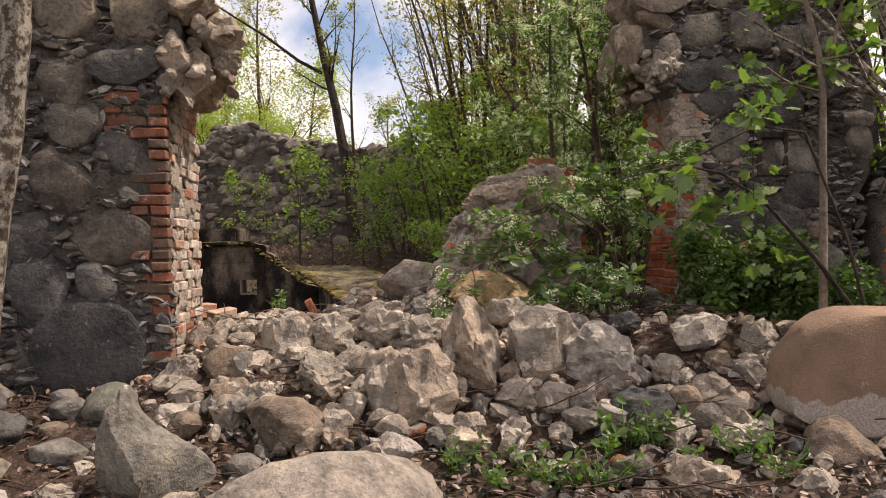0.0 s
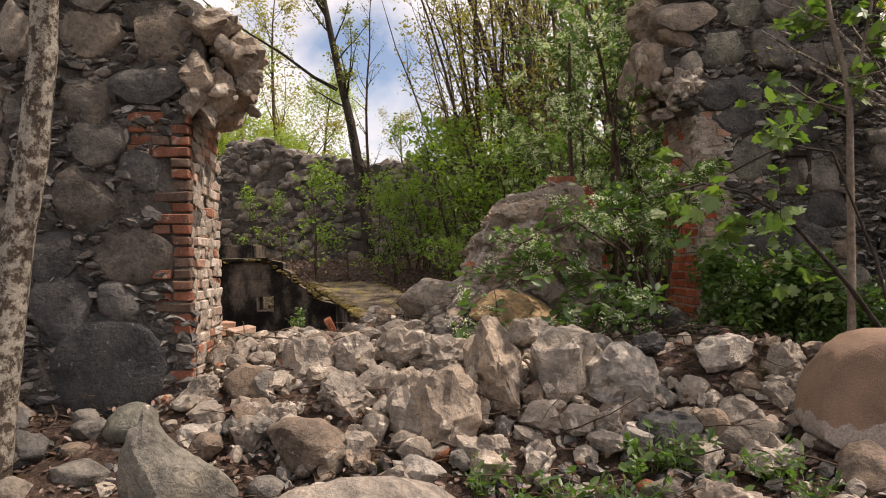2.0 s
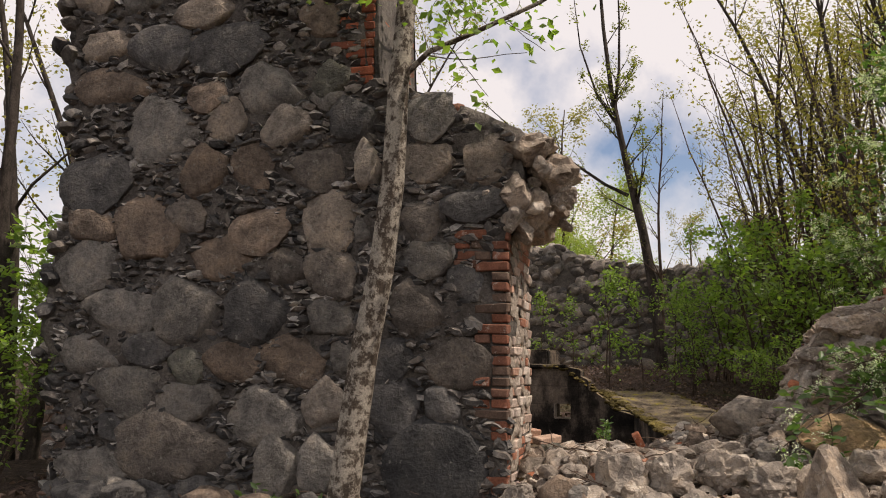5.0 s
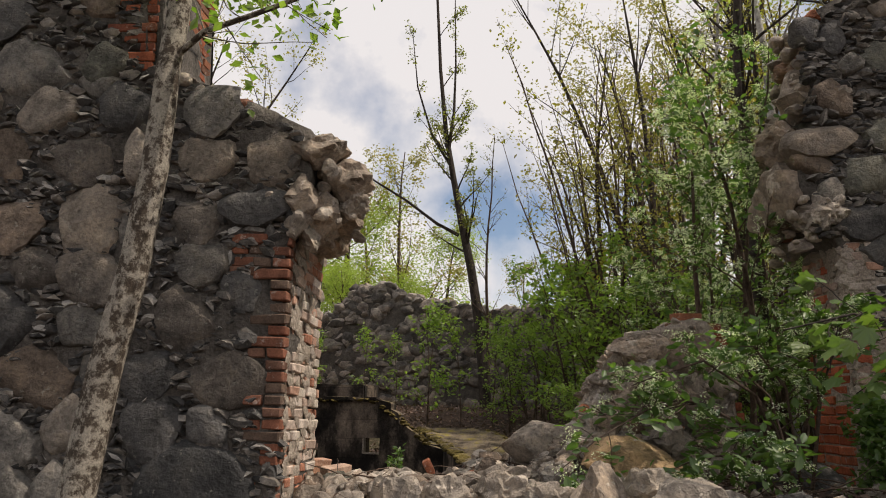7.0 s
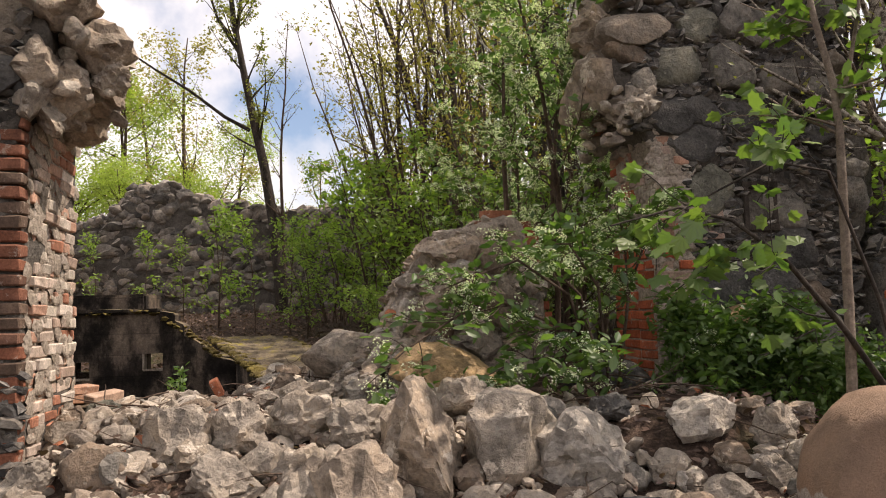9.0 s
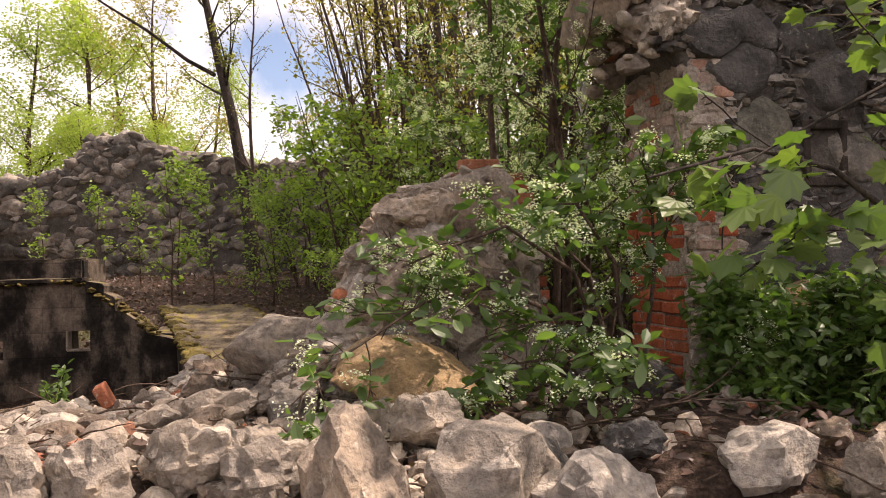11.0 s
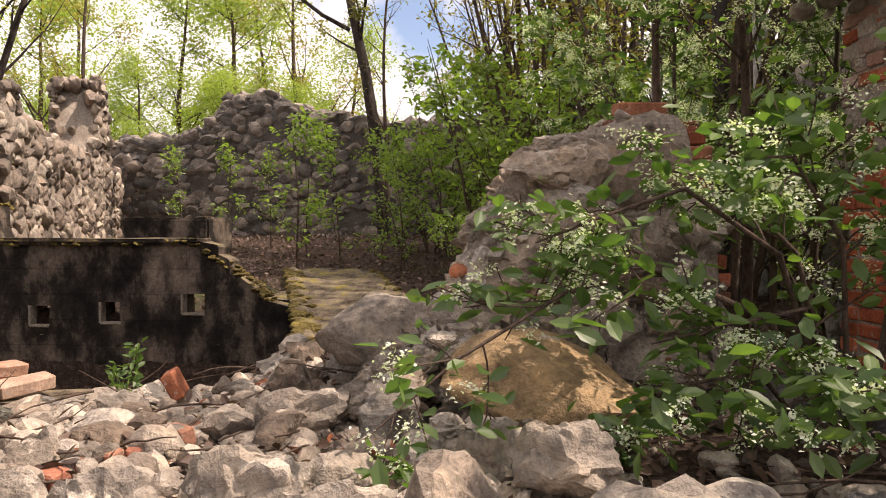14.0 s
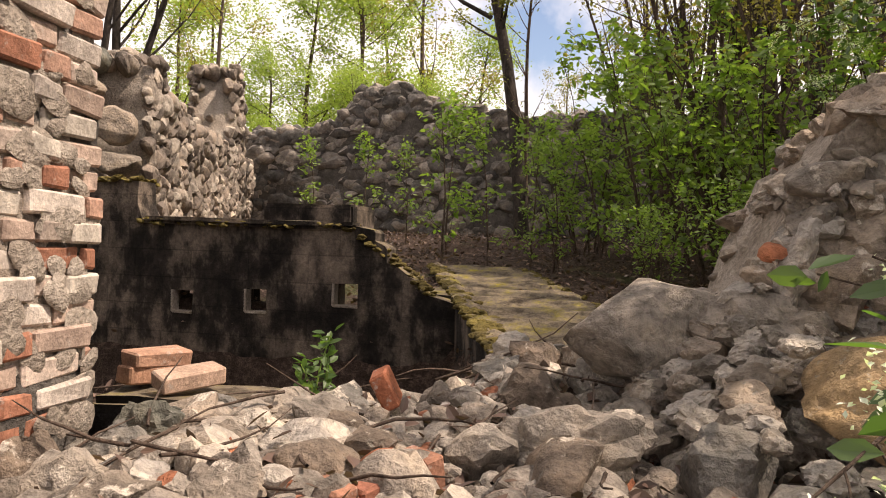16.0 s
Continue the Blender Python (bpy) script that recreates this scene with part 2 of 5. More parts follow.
def bark_material(name, dark, light, scale=1.0, cut=0.5, long=0.45, edge=0.12):
    m, n, l, b = material(name, 0.9, 0.2)
    vec, info, geo = shifted(n, l)
    mp = n.new("ShaderNodeMapping")
    mp.inputs["Scale"].default_value = (1, 1, long)
    l.new(vec, mp.inputs["Vector"])
    a, f = tex(n, l, mp.outputs[0], 9.0 * scale, 6, 0.75), tex(n, l, vec, 60.0 * scale, 4, 0.7)
    col = ramp(n, l, a, [(cut - edge, dark), (cut, tuple((p + q) / 2 for p, q in zip(dark, light))), (cut + edge, light)])
    col = mix(n, l, "MULTIPLY", 1.0, col, ramp(n, l, f, [(0.3, grey(0.6)), (0.7, grey(1.3))]))
    l.new(col, b.inputs["Base Color"])
    bump(n, l, b, mix(n, l, "ADD", 0.5, a, f), 0.8, 0.02)
    return m


M_BARK = bark_material("grey_lichen_bark", (0.075, 0.057, 0.042), (0.36, 0.32, 0.26), 1.4, 0.5, 0.9, 0.05)
M_DARKBARK = bark_material("dark_bark", (0.02, 0.016, 0.012), (0.075, 0.06, 0.05), 1.0)
M_SMOOTHBARK = bark_material("smooth_maple_bark", (0.13, 0.10, 0.075), (0.23, 0.185, 0.145), 0.6)
M_TWIG = bark_material("brown_twig_bark", (0.05, 0.033, 0.024), (0.14, 0.10, 0.075), 2.0)
M_BIRCH = bark_material("birch_bark", (0.04, 0.035, 0.03), (0.55, 0.52, 0.47), 0.7, 0.42)


def leaf_material(name, c0, c1, through=0.5):
    m = bpy.data.materials.new(name)
    m.use_nodes = True
    n, l = m.node_tree.nodes, m.node_tree.links
    n.remove(n["Principled BSDF"])
    geo = n.new("ShaderNodeNewGeometry")
    col = ramp(n, l, geo.outputs["Random Per Island"], [(0.0, c0), (1.0, c1)])
    d, t, x, g = n.new("ShaderNodeBsdfDiffuse"), n.new("ShaderNodeBsdfTranslucent"), n.new("ShaderNodeMixShader"), node(n, "BsdfGlossy", Roughness=0.45)
    y = n.new("ShaderNodeMixShader")
    l.new(col, d.inputs["Color"])
    l.new(mix(n, l, "MULTIPLY", 1.0, col, (1.25, 1.5, 0.6)), t.inputs["Color"])
    x.inputs[0].default_value, y.inputs[0].default_value = through, 0.05
    l.new(d.outputs[0], x.inputs[1]), l.new(t.outputs[0], x.inputs[2])
    l.new(x.outputs[0], y.inputs[1]), l.new(g.outputs[0], y.inputs[2])
    l.new(y.outputs[0], n["Material Output"].inputs["Surface"])
    return m


M_LEAF_SPRING = leaf_material("spring_leaves", (0.16, 0.17, 0.05), (0.27, 0.25, 0.08))
M_LEAF_YELLOW = leaf_material("yellow_spring_leaves", (0.24, 0.22, 0.05), (0.36, 0.28, 0.08))
M_LEAF_LIME = leaf_material("lime_green_leaves", (0.24, 0.30, 0.07), (0.36, 0.40, 0.12), 0.65)
M_LEAF_BUSH = leaf_material("bush_leaves", (0.14, 0.22, 0.045), (0.28, 0.36, 0.09), 0.6)
M_LEAF_CHERRY = leaf_material("bird_cherry_leaves", (0.06, 0.118, 0.03), (0.135, 0.21, 0.055))
M_LEAF_MAPLE = leaf_material("young_maple_leaves", (0.085, 0.15, 0.04), (0.165, 0.225, 0.06), 0.45)
M_FLOWER = leaf_material("white_blossom", (0.72, 0.74, 0.66), (0.82, 0.83, 0.76), 0.4)
M_LITTER = leaf_material("dry_leaves", (0.045, 0.027, 0.021), (0.21, 0.132, 0.10), 0.15)


# ---- stone shapes ----
def ico(level):
    bm = bmesh.new()
    bmesh.ops.create_icosphere(bm, subdivisions=level, radius=1.0)
    v = np.array([x.co[:] for x in bm.verts])
    f = np.array([[q.index for q in x.verts] for x in bm.faces])
    bm.free()
    return v, f


ICO = {k: ico(k) for k in (1, 2, 3, 4)}


def stone_shape(seed, level=2, planes=7, cut=(0.6, 0.95), rough=0.06, front=0.0, lumps=1.7):
    """A unit boulder: a ball cut by random planes and roughened. front: a flat face towards -y."""
    rng = np.random.RandomState(seed)
    v, f = ICO[level]
    v = v.copy()
    for _ in range(planes):
        d = rng.normal(size=3)
        d /= np.linalg.norm(d)
        c = rng.uniform(*cut)
        over = np.maximum(v @ d - c, 0)
        v -= over[:, None] * d * 0.92
    if front:
        over = np.maximum(-v[:, 1] - front, 0)
        v[:, 1] += over * 0.9
    o = rng.uniform(0, 99, 3)
    s = np.array([fnoise(*(p * lumps + o)) for p in v])
    if level > 2:
        s = s + 0.35 * np.array([1 - 2 * abs(fnoise(*(p * lumps * 3.1 + o), 2)) for p in v])
    v *= (1 + rough * 1.6 * s)[:, None]
    v /= np.abs(v).max(axis=0)
    return v, f


WALL_SHAPES = [mesh_of("wall_stone", *stone_shape(10 + i, 3, 10, (0.58, 0.88), 0.07, front=0.5), M_STONE, sharp=40) for i in range(14)]
ROUND_SHAPES = [mesh_of("wall_stone", *stone_shape(30 + i, 4, 6, (0.78, 0.95), 0.04, front=0.5), M_STONE, sharp=55) for i in range(3)]
BOULDER_SHAPES = [mesh_of("boulder", *stone_shape(40 + i, 4 if i < 6 else 3, 8, (0.58, 0.9), 0.06), M_HERO, sharp=40) for i in range(8)]
RUBBLE_SHAPES = [mesh_of("rubble_stone", *stone_shape(60 + i, 3, 11, (0.45, 0.85), 0.15, lumps=2.2), M_RUBBLE, sharp=32) for i in range(14)]
CRAG_SHAPES = [mesh_of("crag", *stone_shape(160 + i, 4 if i < 5 else 3, 10, (0.5, 0.85), 0.17, lumps=2.3), M_RUBBLE, sharp=30) for i in range(9)]
LOW = [stone_shape(90 + i, 1, 7, (0.5, 0.85), 0.12) for i in range(12)]
MID = [stone_shape(120 + i, 2, 8, (0.5, 0.85), 0.10) for i in range(10)]


def joined(name, shapes, places, mat, sharp=40):
    """Many small stones in one mesh; places: (x, y, z), (rx, ry, rz) in radians, (sx, sy, sz)."""
    vs, fs, k = [], [], 0
    rng = np.random.RandomState(5)
    for loc, rot, sc in places:
        v, f = shapes[rng.randint(len(shapes))]
        r = np.array(Euler(rot).to_matrix())
        vs.append((v * np.array(sc)) @ r.T + np.array(loc))
        fs.append(f + k)
        k += len(v)
    return mesh_of(name, np.concatenate(vs), np.concatenate(fs).tolist(), mat, sharp=sharp)


def brick_shape(seed, l=0.27, d=0.13, h=0.07):
    rng = np.random.RandomState(seed)
    bm = bmesh.new()
    bmesh.ops.create_cube(bm, size=1.0)
    for v in bm.verts:
        v.co = Vector((v.co.x * l, v.co.y * d, v.co.z * h)) + Vector(rng.uniform(-0.006, 0.006, 3))
    bmesh.ops.bevel(bm, geom=bm.edges[:], offset=0.008, segments=1, affect="EDGES")
    me = bpy.data.meshes.new("brick")
    bm.to_mesh(me)
    bm.free()
    me.materials.append(M_BRICK)
    return me


BRICK_LONG = [brick_shape(i) for i in range(5)]
BRICK_HEAD = [brick_shape(20 + i, 0.13) for i in range(5)]

# ---- ground ----
def ground_z(x, y):
    out = 0.04 + 0.05 * np.sin(x * 1.3 + y * 0.7) * np.cos(y * 0.9)
    out = out + 0.42 * smoothstep(4.0, 5.6, y) * smoothstep(-1.6, -2.6, x)
    out = out + 0.80 * smoothstep(4.25, 6.4, y) * smoothstep(-2.6, -1.6, x) * (1 - 0.35 * smoothstep(2.2, 3.4, x))
    inside = 0.70 + 0.3 * smoothstep(9.5, 13.5, y) + 0.65 * smoothstep(13.0, 21.0, y)
    pit = smoothstep(7.9, 8.5, y) * (1 - smoothstep(11.3, 11.5, y)) * (1 - smoothstep(-1.75, -1.45, x + 0.25 * (y - 9.8)))
    back = smoothstep(11.7, 11.9, y) * (1 - smoothstep(13.2, 13.8, y)) * (1 - smoothstep(-2.9, -2.5, x)) * smoothstep(-6.5, -6.0, x)
    inside = inside - 1.0 * pit - 0.12 * back
    inside = inside + 0.24 * smoothstep(-1.6, -0.9, x) * (1 - smoothstep(8.3, 9.3, y))
    k = smoothstep(7.0, 8.0, y)
    return out * (1 - k) + inside * k


def spread(lo, hi, step, far, grow=1.35):
    mid = list(np.arange(lo, hi, step))
    a, b, s = [lo], [mid[-1]], step
    while b[-1] < far:
        s *= grow
        b.append(b[-1] + s)
        a.append(a[-1] - s)
    return np.array(a[:0:-1] + mid + b[1:])


gx, gy = spread(-7, 7, 0.11, 2500), spread(-2, 15, 0.11, 2500)
gv = []
for yy in gy:
    zz = ground_z(gx, np.full_like(gx, yy))
    for xx, z in zip(gx, zz):
        near = max(0.0, 1 - max(abs(xx) - 8, abs(yy - 6) - 10, 0) / 40)
        gv.append((xx, yy, z + 0.07 * near * fnoise(xx * 1.4, yy * 1.4)))
W = len(gx)
gf = [(j * W + i, j * W + i + 1, (j + 1) * W + i + 1, (j + 1) * W + i) for j in range(len(gy) - 1) for i in range(W - 1)]
ground = tagged(new("ground", mesh_of("ground", gv, gf, M_GROUND)), "brown soil covered with dry leaf litter", "ground", kind="structure")

# ---- front wall frame: u along the wall, v into it ----
ANGLE = radians(7)
FRONT = Matrix.Translation((-2.38, 5.72, 0)) @ Matrix.Rotation(ANGLE, 4, "Z")


def ragged(name, m, u0, u1, z0, top, thick, mat, label, category, step=0.09, rough=0.05, ends=None):
    """A rough masonry core from u0 to u1 with an uneven top, in the frame m. ends: functions of z that shift the two ends."""
    bm = bmesh.new()
    nu, nz, nv = max(2, round((u1 - u0) / step)), 44, max(2, round(thick / 0.16))
    e0, e1 = ends or ((lambda z: 0), (lambda z: 0))

    def put(i, j, k):
        s = i / nu
        u = u0 + (u1 - u0) * s
        z = z0 + (top(u) - z0) * j / nz
        u += e0(z) * (1 - s) + e1(z) * s
        v = thick * k / nv
        p = Vector((u, v, z))
        q = noise.noise_vector(m @ p * 3.0) * rough + noise.noise_vector(m @ p * 11.0) * rough * 0.35
        return p + q

    grid = {}
    for i in range(nu + 1):
        for j in range(nz + 1):
            for k in range(nv + 1):
                if i in (0, nu) or j in (0, nz) or k in (0, nv):
                    grid[i, j, k] = bm.verts.new(put(i, j, k))
    quad = lambda *q: bm.faces.new([grid[a] for a in q])
    for i in range(nu):
        for j in range(nz):
            quad((i, j, 0), (i + 1, j, 0), (i + 1, j + 1, 0), (i, j + 1, 0))
            quad((i, j, nv), (i, j + 1, nv), (i + 1, j + 1, nv), (i + 1, j, nv))
        for k in range(nv):
            quad((i, nz, k), (i + 1, nz, k), (i + 1, nz, k + 1), (i, nz, k + 1))
    for j in range(nz):
        for k in range(nv):
            quad((0, j, k), (0, j + 1, k), (0, j + 1, k + 1), (0, j, k + 1))
            quad((nu, j, k), (nu, j, k + 1), (nu, j + 1, k + 1), (nu, j + 1, k))
    me = bpy.data.meshes.new(name)
    bm.to_mesh(me)
    bm.free()
    me.polygons.foreach_set("use_smooth", [True] * len(me.polygons))
    me.materials.append(mat)
    ob = tagged(new(name, me), label, category, kind="structure")
    ob.matrix_basis = m
    return ob


RNG = random.Random(7)


def shade(c):
    """The colour a little lighter or darker, in the same hue."""
    k = RNG.uniform(0.8, 1.2)
    return tuple(v * k for v in c)


def lay(wall, stones, taken, shapes=None, depth=0.17, proud=0.035):
    """Large stones of one course: (u, z, width, height, colour)."""
    for u, z, w, h, c in stones:
        me = RNG.choice(shapes or (ROUND_SHAPES if c == "k" else WALL_SHAPES))
        col = shade(PAL[c])
        a = RNG.uniform(-0.12, 0.12)
        d = min(depth, 0.6 * min(w, h) + 0.05)
        piece("stone", me, wall, Matrix.Translation((u, d * 0.5 - proud - RNG.uniform(0, 0.03) - (0.03 if w > 0.7 and c == "k" else 0), z)) @ Matrix.Rotation(a, 4, "Y") @ Matrix.Diagonal((w * 0.65, d, h * 0.67, 1)), col)
        taken.append((u, z, w * 0.5, h * 0.5))


def chips(wall, taken, u0, u1, z0, top, count, name="stone_chips", size=(0.03, 0.10), flat=0.4, fill=0.95):
    """Thin chips pressed into the mortar between the large stones."""
    places = []
    for _ in range(count * 12):
        if len(places) >= count:
            break
        u, z = RNG.uniform(u0, u1), RNG.uniform(z0, 6.5)
        if z > top(u) or any(((u - a) / (w * fill)) ** 2 + ((z - b) / (h * fill)) ** 2 < 1 for a, b, w, h in taken):
            continue
        s = RNG.uniform(*size)
        places.append(((u, RNG.uniform(-0.02, 0.03), z), (RNG.uniform(-0.4, 0.4), RNG.uniform(-0.28, 0.28) if RNG.random() < 0.8 else RNG.uniform(-1.4, 1.4), RNG.uniform(-0.3, 0.3)),
                       (s, 0.05, s * RNG.uniform(0.3, flat + 0.3))))
    ob = piece(name, joined(name, LOW, places, M_CHIP), wall)
    return tagged(ob, kind="stuff")


def brick_jamb(wall, u_edge, side, z0, z1, widths, colours, face_only=False, thick=0.8, skip=(), splay=0.0, inner=None):
    """Courses of bricks at a wall's end, on its face and its reveal. side: +1 if the opening lies to +u."""
    z, i = z0, 0
    while z < z1:
        w = widths[i % len(widths)]
        if i not in skip:
            u = u_edge
            run = w
            first = True
            while run > 0.05:
                head = (i % 2 == 0) == first or run < 0.2
                l = 0.135 if head else 0.275
                me = RNG.choice(BRICK_HEAD if head else BRICK_LONG)
                cc = shade(RNG.choice(colours))
                piece("brick", me, wall, pose(u - side * l / 2, 0.045 + RNG.uniform(-0.02, 0.012), z + 0.035, RNG.uniform(-2, 2), RNG.uniform(-1.5, 1.5), RNG.uniform(-2, 2)), cc)
                u -= side * (l + 0.012)
                run -= l + 0.012
                first = False
            if not face_only:
                v = 0.17 if i % 2 else 0.22
                while v < thick - 0.08:
                    head = RNG.random() < 0.5 and v + 0.275 < thick
                    l = 0.135 if head else min(0.275, thick - v + RNG.uniform(-0.02, 0.015))
                    me = RNG.choice(BRICK_HEAD if head else BRICK_LONG)
                    cc = shade(RNG.choice(inner or colours))
                    piece("brick", me, wall, pose(u_edge - side * 0.06 + side * splay * v + RNG.uniform(-0.018, 0.018), v + l / 2, z + 0.035, RNG.uniform(-2, 2), RNG.uniform(-2, 2), 90 + RNG.uniform(-3, 3)) @ Matrix.Diagonal((1 if head else l / 0.275, 1, 1, 1)), cc)
                    v += l + 0.012
        z += 0.085
        i += 1


# left part of the front wall
def top_left(u):
    if u < -1.05:
        return 5.9 + 0.2 * math.sin(u * 3)
    return 4.05 - 0.42 * (u + 0.78) - (0.35 * max(0, u - 0.3))


def left_end(z):
    return 0.12 * math.sin(z * 2.3) + (0.35 if z < 1.5 else 0.0) * (1.5 - z)


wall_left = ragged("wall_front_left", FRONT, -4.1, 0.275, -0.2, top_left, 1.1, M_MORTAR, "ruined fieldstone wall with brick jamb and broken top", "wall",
                   ends=(left_end, lambda z: 0.0 if z < 2.75 else 0.12 * min(1, (z - 2.75) * 3)))
taken = []
lay(wall_left, [(-3.11, 3.82, 0.77, 0.63, 'g'), (-2.33, 3.85, 0.46, 0.39, 't'), (-1.75, 3.76, 0.44, 0.36, 'p'), (-1.06, 3.77, 0.42, 0.35, 'd'), (-1.35, 3.97, 0.33, 0.18, 'g'), (-0.39, 3.76, 0.39, 0.39, 'g')], taken)
lay(wall_left, [(-3.75, 3.35, 0.71, 0.55, 'd'), (-2.56, 3.39, 0.44, 0.45, 'b'), (-2.05, 3.40, 0.42, 0.41, 'b'), (-1.40, 3.34, 0.62, 0.38, 'r'), (-0.93, 3.36, 0.21, 0.37, 'p'), (-0.37, 3.35, 0.47, 0.31, 't'), (0.08, 3.39, 0.40, 0.43, 't')], taken)
lay(wall_left, [(-3.77, 2.91, 0.51, 0.33, 'b'), (-3.17, 2.84, 0.64, 0.59, 'b'), (-2.70, 2.97, 0.41, 0.31, 'r'), (-1.97, 2.81, 0.51, 0.38, 'b'), (-1.32, 2.88, 0.50, 0.55, 't'), (-0.98, 2.77, 0.15, 0.24, 'g'), (-0.44, 2.82, 0.35, 0.34, 'r'), (-0.00, 2.97, 0.48, 0.26, 'd')], taken)
lay(wall_left, [(-3.79, 2.53, 0.67, 0.51, 'g'), (-2.34, 2.57, 0.58, 0.36, 'b'), (-1.66, 2.45, 0.41, 0.30, 'r'), (-1.23, 2.41, 0.47, 0.40, 'r'), (-0.34, 2.51, 0.42, 0.29, 'g'), (-0.05, 2.31, 0.29, 0.28, 'd')], taken)
lay(wall_left, [(-3.34, 2.07, 0.80, 0.37, 'g'), (-2.62, 2.09, 0.65, 0.51, 'g'), (-1.91, 2.05, 0.61, 0.50, 'd'), (-1.26, 2.02, 0.40, 0.32, 'g'), (-0.47, 2.08, 0.44, 0.43, 'r')], taken)
lay(wall_left, [(-3.67, 1.67, 0.63, 0.32, 'g'), (-3.00, 1.72, 0.54, 0.29, 'd'), (-2.63, 1.57, 0.32, 0.30, 'm'), (-2.18, 1.62, 0.51, 0.33, 'b'), (-1.55, 1.65, 0.59, 0.39, 'b'), (-1.10, 1.68, 0.26, 0.29, 'g'), (-0.72, 1.68, 0.38, 0.34, 'd'), (-0.13, 1.66, 0.56, 0.37, 'r')], taken)
lay(wall_left, [(-3.23, 1.36, 0.73, 0.42, 'g'), (-2.55, 1.29, 0.64, 0.30, 'g'), (-1.84, 1.18, 0.69, 0.44, 'g'), (-1.26, 1.31, 0.37, 0.39, 'p'), (-0.64, 1.28, 0.42, 0.45, 'd'), (-0.25, 1.31, 0.29, 0.28, 'd')], taken)
lay(wall_left, [(-3.35, 1.02, 0.31, 0.26, 'd'), (-2.65, 0.86, 1.11, 0.53, 'r'), (-1.65, 0.74, 0.40, 0.51, 'g'), (-1.25, 0.78, 0.39, 0.41, 'g'), (-0.30, 0.80, 0.72, 0.64, 'k')], taken)
lay(wall_left, [(-3.52, 0.70, 0.74, 0.31, 'g'), (-2.36, 0.42, 0.62, 0.37, 'd'), (-2.94, 0.44, 0.42, 0.36, 'd'), (-2.00, 0.48, 0.33, 0.19, 'd'), (-0.79, 0.33, 0.45, 0.23, 't'), (-0.25, 0.34, 0.43, 0.22, 'k'), (-3.76, 0.40, 0.69, 0.42, 'd')], taken)
lay(wall_left, [(-3.99, 5.36, 0.61, 0.51, 't'), (-3.37, 5.21, 0.39, 0.37, 'g'), (-2.54, 5.29, 0.81, 0.42, 'd'), (-1.72, 5.21, 0.53, 0.30, 'b'), (-2.64, 4.94, 0.62, 0.30, 't'), (-1.44, 4.78, 0.39, 0.35, 'b')], taken)
lay(wall_left, [(-3.74, 4.72, 0.52, 0.31, 't'), (-3.14, 4.62, 0.63, 0.42, 'd'), (-2.41, 4.60, 0.72, 0.46, 'd'), (-3.65, 4.27, 0.84, 0.35, 'b'), (-2.58, 4.12, 0.36, 0.29, 'b'), (-1.93, 4.12, 0.61, 0.44, 'g'), (-1.32, 4.16, 0.33, 0.33, 'm')], taken)
OLD_BRICKS = [(0.22, 0.095, 0.06), (0.25, 0.10, 0.06), (0.18, 0.095, 0.065), (0.14, 0.095, 0.07)]
taken += [(u, 2.0, 0.22, 0.8) for u in (0.25,)]
chips(wall_left, taken, -4.1, 0.30, 0.1, top_left, 3400)
# inner: lime-covered bricks, paled further so the sunlight on the reveal is in their colour
brick_jamb(wall_left, 0.30, 1, 0.45, 2.72, (0.14, 0.14, 0.28, 0.28, 0.14, 0.28, 0.14), OLD_BRICKS, thick=1.12, splay=-0.01, inner=[(0.50, 0.40, 0.33), (0.46, 0.34, 0.27), (0.55, 0.47, 0.40), (0.42, 0.25, 0.18), (0.48, 0.42, 0.35), (0.36, 0.16, 0.10)])
brick_jamb(wall_left, 0.12, 1, 2.42, 2.70, (0.28,), OLD_BRICKS, face_only=True)
brick_jamb(wall_left, -0.92, 1, 4.1, 5.8, (0.28, 0.41, 0.14), BRICKS, thick=1.1)

places = []
for _ in range(170):
    s = RNG.uniform(0.02, 0.06)
    v = RNG.uniform(0.1, 1.1)
    places.append(((0.298 + RNG.uniform(-0.006, 0.006), v, RNG.uniform(0.4, 2.8)), (RNG.uniform(-0.5, 0.5), RNG.uniform(-0.1, 0.1), RNG.uniform(-0.1, 0.1)), (0.009, s * 2.0, s * 1.2)))
tagged(piece("lime_mortar", joined("lime_mortar", MID, places, M_MORTAR_LIGHT, sharp=40), wall_left), kind="stuff")



def joint_bed(wall, u0, u1, v0, v1, z0, z1, lean=0.0):
    """The lime bed between the bricks of a reveal."""
    bm = bmesh.new()
    for u, v, z in [(a, b, c) for a in (u0, u1) for b in (v0, v1) for c in (z0, z1)]:
        bm.verts.new((u + lean * (v - v0), v, z))
    bmesh.ops.convex_hull(bm, input=bm.verts[:])
    part("joint_bed", bm, M_MORTAR_LIGHT, wall, "pale lime mortar joints")


joint_bed(wall_left, 0.2, 0.28, 0.12, 1.09, 0.45, 2.72)
